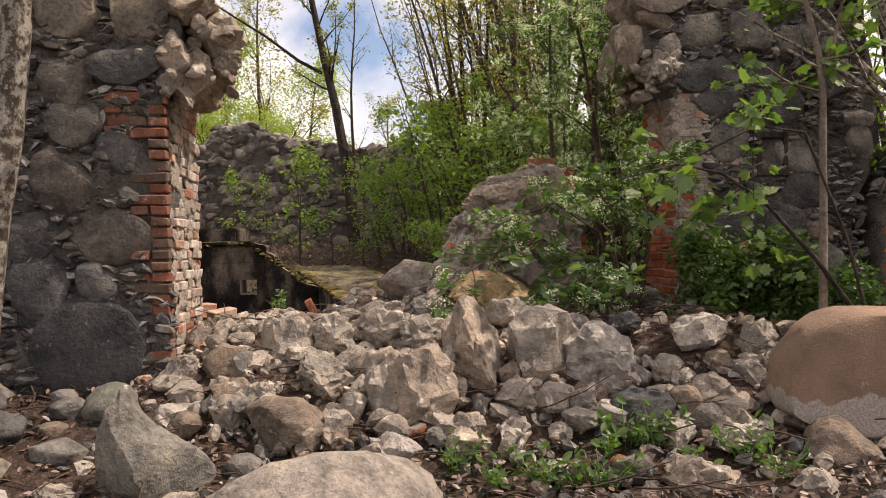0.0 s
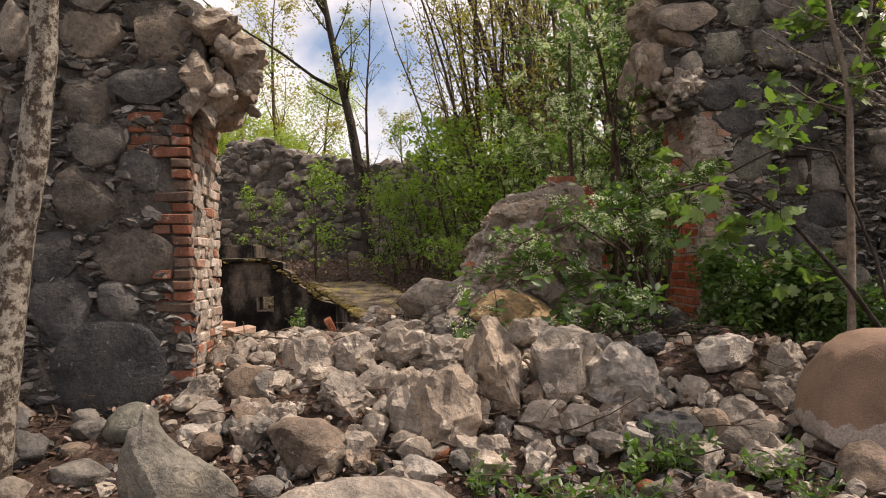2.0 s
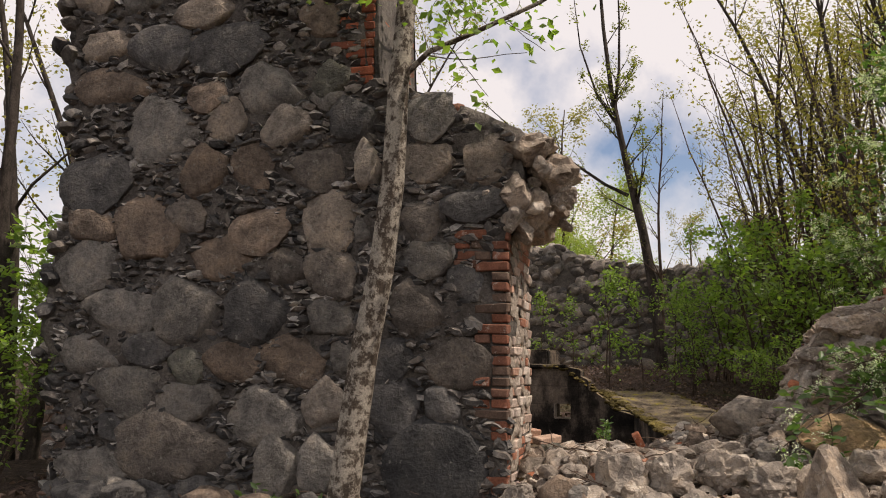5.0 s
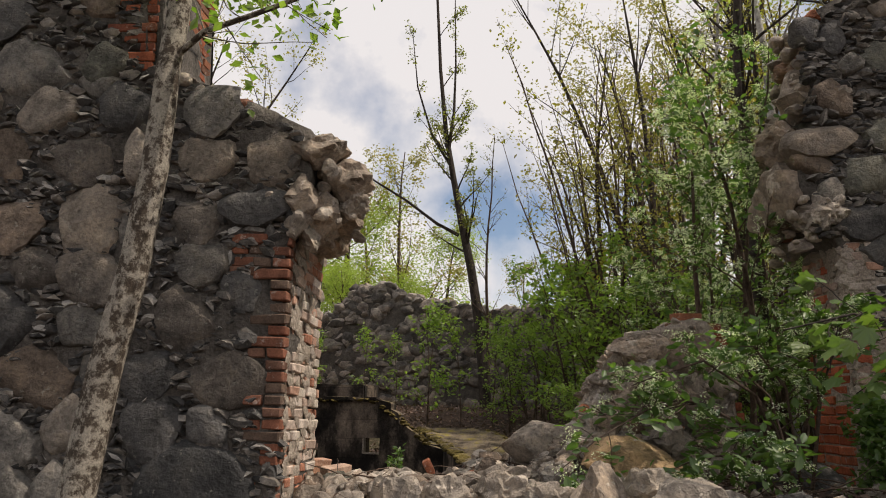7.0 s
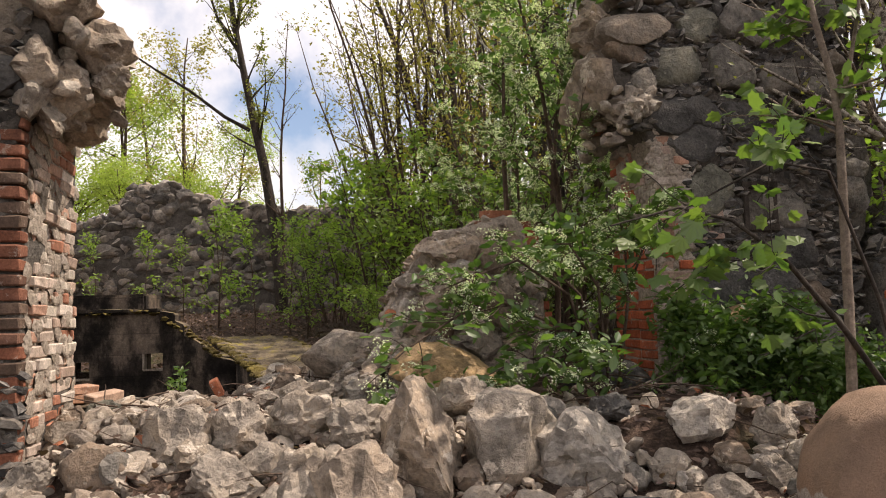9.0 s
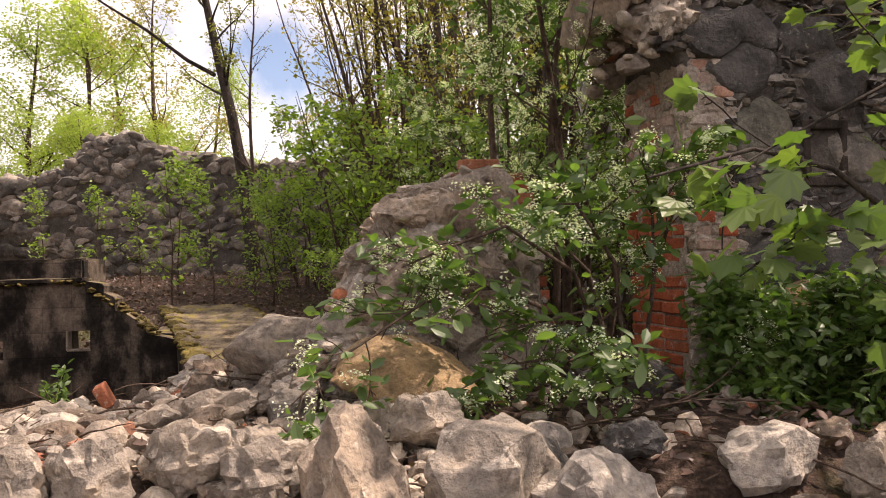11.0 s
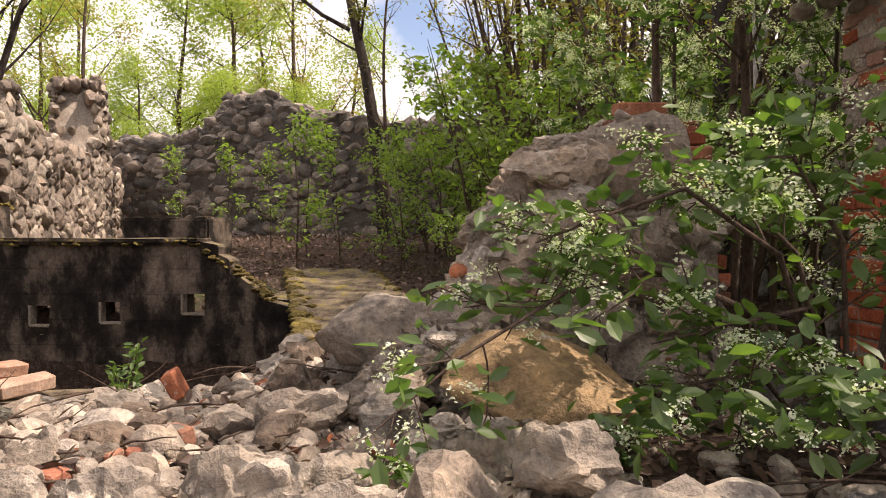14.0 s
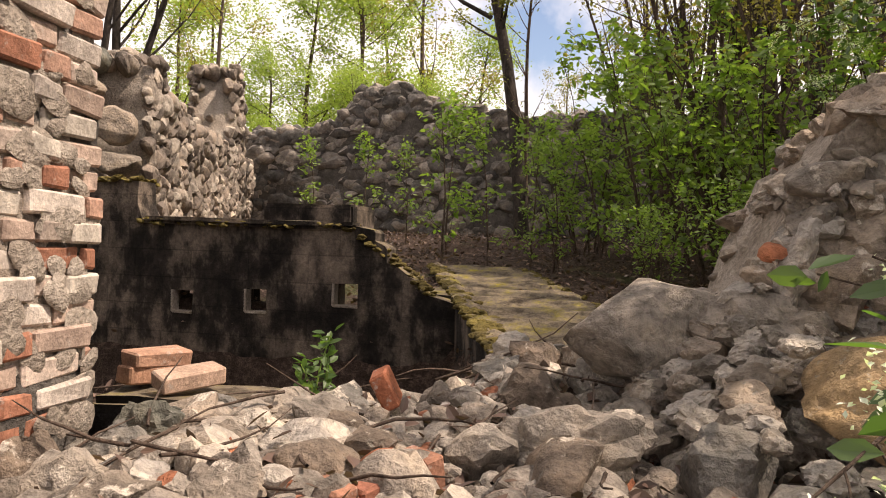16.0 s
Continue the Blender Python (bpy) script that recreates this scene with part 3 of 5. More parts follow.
# the broken overhang of lime and boulders above the left jamb
for u, v, z, w, d, h, c in [(0.62, 0.28, 3.24, 0.46, 0.5, 0.34, "o"), (0.42, 0.15, 3.42, 0.5, 0.5, 0.26, "o"), (0.45, 0.2, 2.95, 0.34, 0.4, 0.36, "o"), (0.30, 0.5, 3.30, 0.6, 0.6, 0.5, "o"),
                            (0.70, 0.3, 3.05, 0.26, 0.3, 0.22, "p"), (0.2, 0.3, 3.58, 0.5, 0.5, 0.22, "p"), (0.55, 0.6, 3.05, 0.4, 0.4, 0.4, "o"), (0.40, 0.12, 2.78, 0.16, 0.24, 0.3, "p"),
                            (0.34, 0.02, 3.05, 0.34, 0.3, 0.34, "o"), (0.32, 0.02, 2.84, 0.26, 0.26, 0.24, "p"), (0.42, 0.35, 2.85, 0.3, 0.5, 0.3, "o"), (0.40, 0.8, 2.9, 0.4, 0.5, 0.4, "o"), (0.35, 0.8, 3.25, 0.5, 0.5, 0.4, "p")]:
    piece("overhang_stone", RNG.choice(CRAG_SHAPES), wall_left, Matrix.Translation((u, v, z)) @ Matrix.Rotation(RNG.uniform(-0.4, 0.4), 4, "Y") @ Matrix.Diagonal((w * 0.55, d * 0.55, h * 0.55, 1)), PAL[c])
places = []
for _ in range(260):
    u = RNG.uniform(-0.7, 0.75)
    z = RNG.uniform(2.85, 3.6) if u > 0.1 else top_left(u) + RNG.uniform(-0.05, 0.03)
    if z > top_left(min(u, 0.4)) + 0.1 or (u > 0.4 and z > 3.3):
        continue
    s = RNG.uniform(0.03, 0.11)
    places.append(((u, RNG.uniform(0.0, 0.75), z), (RNG.uniform(-1, 1), RNG.uniform(-1, 1), RNG.uniform(0, 6)), (s, s * 0.8, s * 0.6)))
tagged(piece("broken_mortar", joined("broken_mortar", MID, places, M_DEBRIS), wall_left), kind="stuff")
places = []
for _ in range(330):
    s = RNG.uniform(0.04, 0.13)
    z = RNG.uniform(0.3, 5.8)
    places.append(((-4.1 + left_end(z) + RNG.uniform(-0.12, 0.06), RNG.uniform(0, 0.8), z), (RNG.uniform(-0.5, 0.5), RNG.uniform(-0.5, 0.5), RNG.uniform(0, 6)), (s * 1.3, s, s * 0.7)))
tagged(piece("end_stones", joined("end_stones", MID, places, M_CHIP), wall_left), kind="stuff")


# right part of the front wall, further back: u from its brick corner
RIGHT = Matrix.Translation((2.22, 7.2, 0)) @ Matrix.Rotation(ANGLE, 4, "Z")
WORN = [(0.36, 0.26, 0.21), (0.33, 0.19, 0.135), (0.44, 0.37, 0.31), (0.40, 0.33, 0.28), (0.30, 0.21, 0.165)]
RED = [(0.40, 0.105, 0.05), (0.36, 0.095, 0.045), (0.43, 0.13, 0.065)]


def top_right(u):
    return 4.9 + 0.4 * math.sin((u + 0.2) * 1.5)


def right_end(z):
    return 0.0 if z < 2.85 else -0.36 * min(1, (z - 2.85) * 2.0) + (0.25 * min(1, max(0, z - 3.6) * 2))


wall_right = ragged("wall_front_right", RIGHT, 0.03, 1.85, 0.2, top_right, 0.8, M_MORTAR, "ruined fieldstone wall with red brick jamb in shade", "wall",
                    ends=(right_end, lambda z: 0.15 * math.sin(z * 3)))
taken_r = [(0.1, 1.7, 0.2, 1.1), (0.9, 2.32, 0.15, 0.18)]
lay(wall_right, [(-0.13, 3.80, 0.50, 0.24, 't'), (0.42, 3.85, 0.36, 0.26, 'm'), (0.76, 3.92, 0.25, 0.29, 'g'), (1.03, 3.84, 0.47, 0.29, 'g'), (0.25, 3.49, 0.39, 0.34, 'm')], taken_r)
lay(wall_right, [(0.70, 3.48, 0.38, 0.38, 'g'), (1.16, 3.41, 0.37, 0.29, 'g'), (-0.05, 3.34, 0.22, 0.21, 'g'), (0.15, 3.09, 0.37, 0.28, 'd'), (0.45, 3.10, 0.33, 0.23, 'd'), (0.83, 3.07, 0.41, 0.28, 'd'), (0.36, 2.85, 0.44, 0.28, 'd')], taken_r)
lay(wall_right, [(0.46, 2.46, 0.40, 0.37, 'm'), (1.01, 2.79, 0.40, 0.32, 'd'), (0.60, 1.66, 0.56, 0.34, 'd'), (0.70, 1.32, 0.55, 0.33, 'y'), (1.00, 1.69, 0.40, 0.28, 'd'), (1.22, 1.96, 0.41, 0.41, 'd'), (1.17, 2.32, 0.36, 0.33, 'g'), (0.32, 1.27, 0.3, 0.26, 'g')], taken_r)
for _ in range(190):
    u, z, w, h = RNG.uniform(-0.2, 1.8), RNG.uniform(0.9, 5.2), RNG.uniform(0.18, 0.40), RNG.uniform(0.15, 0.32)
    if z < top_right(u) and (u > 0.3 or z > 3.0) and not any(abs(u - a) < (w * 0.42 + p) and abs(z - b) < (h * 0.42 + q) for a, b, p, q in taken_r):
        lay(wall_right, [(u, z, w, h, RNG.choice("gdbmt"))], taken_r)
chips(wall_right, taken_r, 0.22, 1.8, 0.9, top_right, 1300)
chips(wall_right, taken_r, -0.2, 0.25, 2.95, top_right, 260)


def reveal(wall, u, v0, v1, z0, z1, colours, lean=0.0):
    z = z0
    while z < z1:
        v = v0 + RNG.choice((0, 0.07))
        while v < v1 - 0.06:
            head = RNG.random() < 0.4 or v + 0.275 > v1 + 0.03
            l = 0.135 if head else 0.275
            piece("brick", RNG.choice(BRICK_HEAD if head else BRICK_LONG), wall, pose(u + lean * (v - v0) + RNG.uniform(-0.012, 0.012), v + l / 2, z + 0.035, RNG.uniform(-2, 2), RNG.uniform(-2, 2), 90 + math.degrees(math.atan(-lean))),
                  shade(RNG.choice(colours)))
            v += l + 0.012
        z += 0.083


brick_jamb(wall_right, 0.0, -1, 0.62, 2.9, (0.14, 0.28, 0.14, 0.28, 0.28), WORN + RED[:1], thick=0.05, face_only=True)
brick_jamb(wall_right, 0.29, -1, 2.05, 2.55, (0.28, 0.14), WORN, face_only=True)
reveal(wall_right, 0.06, 0.14, 0.80, 0.5, 1.95, RED, lean=-0.05)
reveal(wall_right, 0.06, 0.14, 0.80, 1.96, 2.9, WORN + RED, lean=-0.05)
joint_bed(wall_right, 0.014, 0.1, 0.12, 0.79, 0.5, 2.9, -0.05)
# lime still clinging to the corner bricks
places = []
for _ in range(320):
    s = RNG.uniform(0.03, 0.085)
    z = RNG.uniform(0.7, 3.0)
    places.append(((RNG.uniform(0.0, 0.30), RNG.uniform(-0.012, 0.02), z), (RNG.uniform(-0.2, 0.2), RNG.uniform(-0.5, 0.5), RNG.uniform(-0.1, 0.1)), (s * 1.2, 0.022, s)))
for _ in range(130):
    s = RNG.uniform(0.03, 0.09)
    places.append(((RNG.uniform(-0.02, 0.02), RNG.uniform(0.05, 0.8), RNG.uniform(1.95, 2.95)), (RNG.uniform(-0.5, 0.5), 0, 0), (0.022, s * 1.2, s)))
tagged(piece("lime_render", joined("lime_render", LOW, places, M_MORTAR_LIGHT, sharp=15), wall_right), kind="stuff")
for u, v, z, w, h, c in ((-0.34, 0.25, 3.40, 0.5, 0.55, 'o'), (-0.40, 0.55, 3.30, 0.45, 0.5, 'o'), (-0.28, 0.3, 3.85, 0.55, 0.5, 'o'), (-0.1, 0.25, 4.35, 0.5, 0.6, 'o'), (-0.12, 0.15, 3.15, 0.4, 0.4, 'p'), (-0.05, 0.5, 4.75, 0.5, 0.5, 'c')):
    piece('overhang_stone', RNG.choice(CRAG_SHAPES), wall_right, Matrix.Translation((u, v, z)) @ Matrix.Diagonal((w * 0.55, 0.3, h * 0.55, 1)), PAL[c])
places = []
for _ in range(160):
    s = RNG.uniform(0.03, 0.10)
    z = RNG.uniform(2.85, 5.0)
    places.append(((-0.22 + RNG.uniform(-0.2, 0.25) + (0.15 if z > 3.8 else 0), RNG.uniform(0, 0.8), z), (RNG.uniform(-0.5, 0.5), RNG.uniform(-0.5, 0.5), RNG.uniform(0, 6)), (s * 1.2, s, s * 0.7)))
tagged(piece("broken_mortar", joined("broken_mortar", MID, places, M_DEBRIS), wall_right), kind="stuff")
bm = bmesh.new()
for du, dz, sx, sz in ((-0.13, 0, 0.05, 0.34), (0.13, 0, 0.05, 0.34), (0, 0.18, 0.33, 0.06), (0, -0.18, 0.33, 0.06)):
    bmesh.ops.create_cube(bm, size=1.0, matrix=Matrix.Translation((0.9 + du, 0.0, 2.32 + dz)) @ Matrix.Diagonal((sx, 0.10, sz, 1)))
bmesh.ops.bevel(bm, geom=bm.edges[:], offset=0.008, segments=1, affect="EDGES")
part("niche_surround", bm, M_DARKBARK, wall_right, "dark wooden niche surround")
# brick jamb of the next opening
jamb_far = ragged("wall_front_far", RIGHT, 1.95, 2.65, 0.2, lambda u: 2.2 + 0.2 * math.sin(u * 9), 0.7, M_MORTAR, "low remnant of brick and stone wall", "wall")
brick_jamb(jamb_far, 2.58, 1, 0.85, 1.85, (0.55, 0.41), RED, face_only=True)
chips(jamb_far, [(2.25, 1.4, 0.33, 0.55)], 1.95, 2.65, 0.5, lambda u: 2.2, 160)

# ---- broken wall stub in the opening ----
STUB = Matrix.Translation((-0.64, 7.62, 0)) @ Matrix.Rotation(radians(4), 4, "Z")


def top_stub(u):
    return float(np.interp(u, (0.1, 0.5, 0.66, 0.74, 0.86, 1.0, 1.13, 1.26, 1.54, 1.76, 1.88, 1.95, 2.05, 2.2), (0.9, 1.22, 1.42, 1.68, 1.84, 2.03, 2.14, 2.20, 2.28, 2.30, 2.18, 1.92, 1.4, 0.95))) + 0.02 * math.sin(u * 17)


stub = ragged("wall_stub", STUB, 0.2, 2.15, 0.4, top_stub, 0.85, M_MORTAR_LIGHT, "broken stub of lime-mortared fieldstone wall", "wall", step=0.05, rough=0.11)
ts = []
lay(stub, [(1.62, 2.00, 0.46, 0.34, "b"), (1.10, 1.38, 0.24, 0.16, "c"), (0.88, 1.80, 0.24, 0.12, "p"), (1.72, 1.50, 0.42, 0.34, "b")], ts, BOULDER_SHAPES, depth=0.2, proud=0.03)
lay(stub, [(1.12, 1.62, 0.52, 0.38, "o"), (1.4, 1.3, 0.4, 0.3, "p"), (1.18, 2.05, 0.44, 0.22, "o"), (1.34, 2.02, 0.30, 0.28, "o"), (1.45, 1.75, 0.40, 0.30, "o"), (1.25, 1.86, 0.36, 0.22, "w"), (0.78, 1.50, 0.22, 0.34, "w"), (0.92, 1.42, 0.34, 0.30, "o"), (1.9, 1.75, 0.3, 0.3, "p"), (0.68, 1.18, 0.42, 0.28, "p"), (1.0, 1.12, 0.4, 0.28, "o")], ts, CRAG_SHAPES, depth=0.24, proud=0.05)
for _ in range(46):
    u, v, w = RNG.uniform(0.45, 1.9), RNG.uniform(-0.02, 0.8), RNG.uniform(0.10, 0.30)
    piece("stone", RNG.choice(CRAG_SHAPES), stub, Matrix.Translation((u, v, top_stub(u) - w * 0.12)) @ Euler((RNG.uniform(-0.3, 0.3), RNG.uniform(-0.5, 0.3), RNG.uniform(0, 6))).to_matrix().to_4x4() @ Matrix.Diagonal((w * 0.62, w * 0.5, w * 0.36, 1)), PAL[RNG.choice("opwpo")])
places = []
for _ in range(60):
    u, w = RNG.uniform(0.55, 1.95), RNG.uniform(0.08, 0.26)
    lay(stub, [(u, RNG.uniform(1.1, max(1.12, top_stub(u) - 0.1)), w, w * RNG.uniform(0.5, 0.9), RNG.choice("opwpo"))], ts, CRAG_SHAPES, depth=0.14, proud=0.02)
for _ in range(230):
    u = RNG.uniform(0.3, 2.1)
    z = RNG.uniform(0.9, top_stub(u) + 0.03)
    s = RNG.uniform(0.015, 0.05) * (1.5 if RNG.random() < 0.15 else 1)
    on_top = RNG.random() < 0.4
    places.append(((u, RNG.uniform(0, 0.85) if on_top else RNG.uniform(-0.05, 0.03), top_stub(u) if on_top else z), (RNG.uniform(-1, 1), RNG.uniform(-1, 1), RNG.uniform(0, 6)), (s * 1.3, s, s * 0.6)))
tagged(piece("broken_mortar", joined("broken_mortar", MID, places, M_DEBRIS, sharp=30), stub), kind="stuff")
for u, v, z, r in ((1.66, 0.2, 2.37, 8), (1.60, 0.22, 2.29, -5), (1.84, 0.25, 2.29, 3), (1.86, 0.2, 2.21, -6), (1.88, 0.15, 2.13, 5), (1.89, 0.14, 2.05, -3), (1.90, 0.14, 1.96, 4), (1.92, 0.14, 1.87, 2), (1.94, 0.14, 1.78, -4), (1.95, 0.12, 1.55, 6), (1.97, 0.12, 1.46, 0), (1.97, 0.12, 1.37, 4)):
    piece("brick", RNG.choice(BRICK_LONG), stub, pose(u, v, z, RNG.uniform(-5, 5), RNG.uniform(-5, 5), r), RNG.choice(BRICKS))

# ---- loose stones of the fallen wall ----
def base_of(x, y):
    return float(ground_z(np.array(x), np.array(y)))


def boulder(name, x, y, z, w, d, h, c, label, mat_shapes=None, rz=0.0, rx=0.0, ry=0.0, group="", k=None):
    shapes = mat_shapes or BOULDER_SHAPES
    me = shapes[k] if k is not None else RNG.choice(shapes)
    ob = piece(name, me, None, Matrix.Translation((x, y, z)) @ Euler((radians(rx), radians(ry), radians(rz))).to_matrix().to_4x4() @ Matrix.Diagonal((w / 2, d / 2, h / 2, 1)), PAL[c])
    return tagged(ob, label, "stone", group)


boulder("boulder", -0.40, 7.72, 1.17, 0.78, 0.6, 0.46, "p", "large grey granite boulder with a pale flat top", rz=10, ry=-8, k=1)
boulder("boulder", 0.46, 6.98, 1.06, 0.96, 0.6, 0.44, "y", "smooth ochre boulder under the blossoming branches", rz=-8, ry=10, k=2)
brown = boulder("boulder", 2.80, 5.06, 0.60, 1.2, 0.76, 0.92, "c", "large reddish-brown boulder with a lime-crusted lower edge", ry=2, k=3)
v, f = stone_shape(338, 4, 6, (0.74, 0.92), 0.05, front=0.45)
v = np.sign(v) * np.abs(v) ** 0.8
v[:, 0] *= 1 - 0.13 * v[:, 2]
brown.data = mesh_of("flat_boulder", v, f, M_CRUSTED, sharp=45)
boulder("boulder", -0.64, 3.66, 0.20, 1.35, 0.95, 0.74, "p", "wide pale tan boulder lying in the litter", rz=6, k=4)
boulder("boulder", 1.75, 7.2, 0.85, 0.75, 0.6, 0.55, "d", "dark round boulder in the shade of the bush", k=5)
boulder("boulder", -4.35, 4.1, 0.18, 0.55, 0.5, 0.4, "m", "mossy yellow-green boulder at the wall foot", k=0).data = mesh_of("mossy_boulder", *stone_shape(333, 3, 5, (0.72, 0.95), 0.05), M_MOSSY)
boulder("boulder", -3.75, 4.35, 0.15, 0.5, 0.45, 0.36, "d", "dark mossy boulder in the leaf litter", k=6).data = mesh_of("mossy_boulder", *stone_shape(334, 3, 5, (0.72, 0.95), 0.05), M_MOSSY)
v, f = stone_shape(402, 4, 10, (0.5, 0.75), 0.10)
v[:, 0] = v[:, 0] * (1 - 0.36 * (v[:, 2] + 1)) - 0.16 * (v[:, 2] + 1)
v[:, 1] *= 1 - 0.3 * (v[:, 2] + 1)
pyramid = piece("pointed_stone", mesh_of("pointed_stone", v, f, M_HERO, sharp=35), None, Matrix.Translation((-1.70, 4.45, 0.27)) @ Matrix.Diagonal((0.52, 0.38, 0.46, 1)), (0.19, 0.175, 0.145))
tagged(pyramid, "pointed grey stone standing upright by the wall", "stone")
v, f = stone_shape(404, 4, 9, (0.5, 0.85), 0.26, lumps=2.6)
crag = piece("lime_lump", mesh_of("lime_lump", v, f, M_RUBBLE, sharp=35), None, Matrix.Translation((-2.62, 3.95, 0.17)) @ Matrix.Diagonal((0.5, 0.3, 0.26, 1)), PAL["w"])
tagged(crag, "jagged pale lump of lime mortar", "stone")
boulder("boulder", -0.60, 6.95, 0.90, 0.52, 0.34, 0.30, "p", "flat grey stone with lichen on the heap", CRAG_SHAPES, ry=-12, k=1)
boulder("boulder", -0.20, 6.80, 0.90, 0.32, 0.26, 0.30, "g", "grey angular block on the rubble heap", CRAG_SHAPES, rz=10)
boulder("boulder", 0.27, 6.45, 0.85, 0.34, 0.3, 0.36, "p", "pale angular block on the rubble heap", CRAG_SHAPES)
boulder("boulder", -1.30, 6.42, 0.76, 0.42, 0.36, 0.28, "m", "lichen-covered rounded boulder on the rubble heap", BOULDER_SHAPES)
boulder("boulder", 1.0, 6.1, 0.82, 0.4, 0.36, 0.34, "w", "pale rounded stone under the bush", RUBBLE_SHAPES)

for x, y, z, w, h, c in ((-1.98, 6.62, 0.78, 0.36, 0.3, "g"), (-2.0, 6.95, 0.82, 0.34, 0.26, "m"), (-1.78, 6.75, 0.78, 0.28, 0.2, "m"), (-1.7, 6.45, 0.74, 0.3, 0.22, "t"), (-2.02, 6.35, 0.80, 0.3, 0.36, "b")):
    boulder("boulder", x, y, z, w, w * 0.8, h, c, "angular block at the foot of the brick jamb", CRAG_SHAPES, rz=RNG.uniform(0, 90))


def heap(stones):
    for x, y, z, w, h, c in stones:
        kind = BOULDER_SHAPES if c in "bkr" else CRAG_SHAPES
        big = max(w, h)
        boulder("rubble_stone", x, y + 0.08 * big, z + 0.03, w * 1.1, big * 0.8, h * 1.12, c, {"p": "pale lime-crusted stone of the fallen wall", "w": "whitish mortar-covered stone of the fallen wall", "b": "brown rounded stone of the fallen wall", "o": "tall tan stone with lime crust in the heap", "k": "smooth bluish-grey stone in the heap", "r": "reddish rounded stone in the heap", "g": "grey stone of the fallen wall", "d": "dark stone of the fallen wall"}[c],
                kind, rz=RNG.uniform(-25, 25), ry=RNG.uniform(-12, 12), group="stones of the fallen wall")


heap([(-1.62, 5.60, 0.62, 0.40, 0.34, 'b'), (-1.25, 5.79, 0.72, 0.5, 0.5, 'p'), (-0.87, 5.81, 0.79, 0.37, 0.37, 'p'), (-0.86, 5.43, 0.57, 0.43, 0.35, 'p'), (-0.47, 5.96, 0.85, 0.42, 0.33, 'p'), (-0.15, 5.83, 0.80, 0.37, 0.32, 'p'), (-0.45, 5.52, 0.62, 0.31, 0.27, 'p'), (-1.07, 5.01, 0.32, 0.58, 0.33, 'b'), (-1.47, 5.13, 0.39, 0.26, 0.26, 'p')])
heap([(-0.19, 5.17, 0.41, 0.60, 0.74, 'o'), (-0.42, 5.22, 0.44, 0.31, 0.47, 'p'), (0.25, 5.53, 0.63, 0.51, 0.90, 'o'), (0.70, 5.62, 0.69, 0.63, 0.63, 'p'), (1.20, 5.54, 0.63, 0.63, 0.54, 'w'), (1.33, 5.03, 0.33, 0.43, 0.37, 'k'), (1.91, 5.78, 0.77, 0.47, 0.29, 'w'), (0.94, 5.87, 0.81, 0.37, 0.22, 'g'), (2.50, 4.75, 0.18, 0.44, 0.32, 'b')])
heap([(-0.29, 4.78, 0.20, 0.36, 0.22, 'w'), (1.64, 5.14, 0.39, 0.22, 0.22, 'b'), (1.85, 5.24, 0.45, 0.35, 0.25, 'p'), (1.90, 5.04, 0.34, 0.26, 0.22, 'r'), (1.73, 5.01, 0.31, 0.24, 0.20, 'r'), (1.92, 4.86, 0.24, 0.39, 0.19, 'w'), (2.36, 5.71, 0.73, 0.27, 0.29, 'p'), (0.51, 6.19, 0.92, 0.36, 0.27, 'p'), (0.93, 5.17, 0.41, 0.23, 0.23, 'p')])
heap([(-0.62, 5.14, 0.40, 0.23, 0.23, 'p'), (-0.72, 5.00, 0.32, 0.23, 0.19, 'p'), (-1.32, 5.30, 0.49, 0.25, 0.21, 'p'), (0.75, 5.17, 0.42, 0.35, 0.23, 'p'), (1.61, 5.46, 0.58, 0.25, 0.21, 'p'), (-1.94, 5.56, 0.65, 0.22, 0.22, 'p'), (0.17, 5.00, 0.31, 0.23, 0.15, 'p'), (0.52, 5.22, 0.45, 0.31, 0.23, 'p'), (1.41, 5.94, 0.85, 0.27, 0.18, 'd'), (2.39, 5.43, 0.58, 0.22, 0.26, 'p')])

heaped = 0
while heaped < 250:
    x, y = RNG.uniform(-2.1, 2.9), RNG.uniform(4.8, 8.2)
    if x > 0.75 and y > 5.7 and RNG.random() < 0.9:
        continue
    z = base_of(x, y)
    s = RNG.uniform(0.12, 0.30)
    boulder("rubble_stone", x, y, z + s * 0.15, s * RNG.uniform(0.9, 1.4), s, s * RNG.uniform(0.7, 1.0), RNG.choice("ppwtgob"), "small pale stone of the fallen wall", RUBBLE_SHAPES, rz=RNG.uniform(0, 360), ry=RNG.uniform(-25, 25), rx=RNG.uniform(-25, 25), group="small stones of the fallen wall")
    heaped += 1
places = []
for _ in range(5600):
    x, y = RNG.uniform(-2.4, 3.2), RNG.triangular(4.3, 8.7, 7.6)
    if RNG.random() < (0.93 if x > 0.7 and y > 5.6 else 0.45 if y < 5.6 else 0):
        continue
    s = 0.018 + 0.07 * RNG.random() ** 2.5
    places.append(((x, y, base_of(x, y) + RNG.uniform(-0.03, 0.05)), (RNG.uniform(-1, 1), RNG.uniform(-1, 1), RNG.uniform(0, 6)), (s * 1.25, s, s * 0.7)))
tagged(new("small_debris", joined("small_debris", MID, places, M_DEBRIS, sharp=30)), "small broken mortar and brick bits", "rubble", kind="stuff")


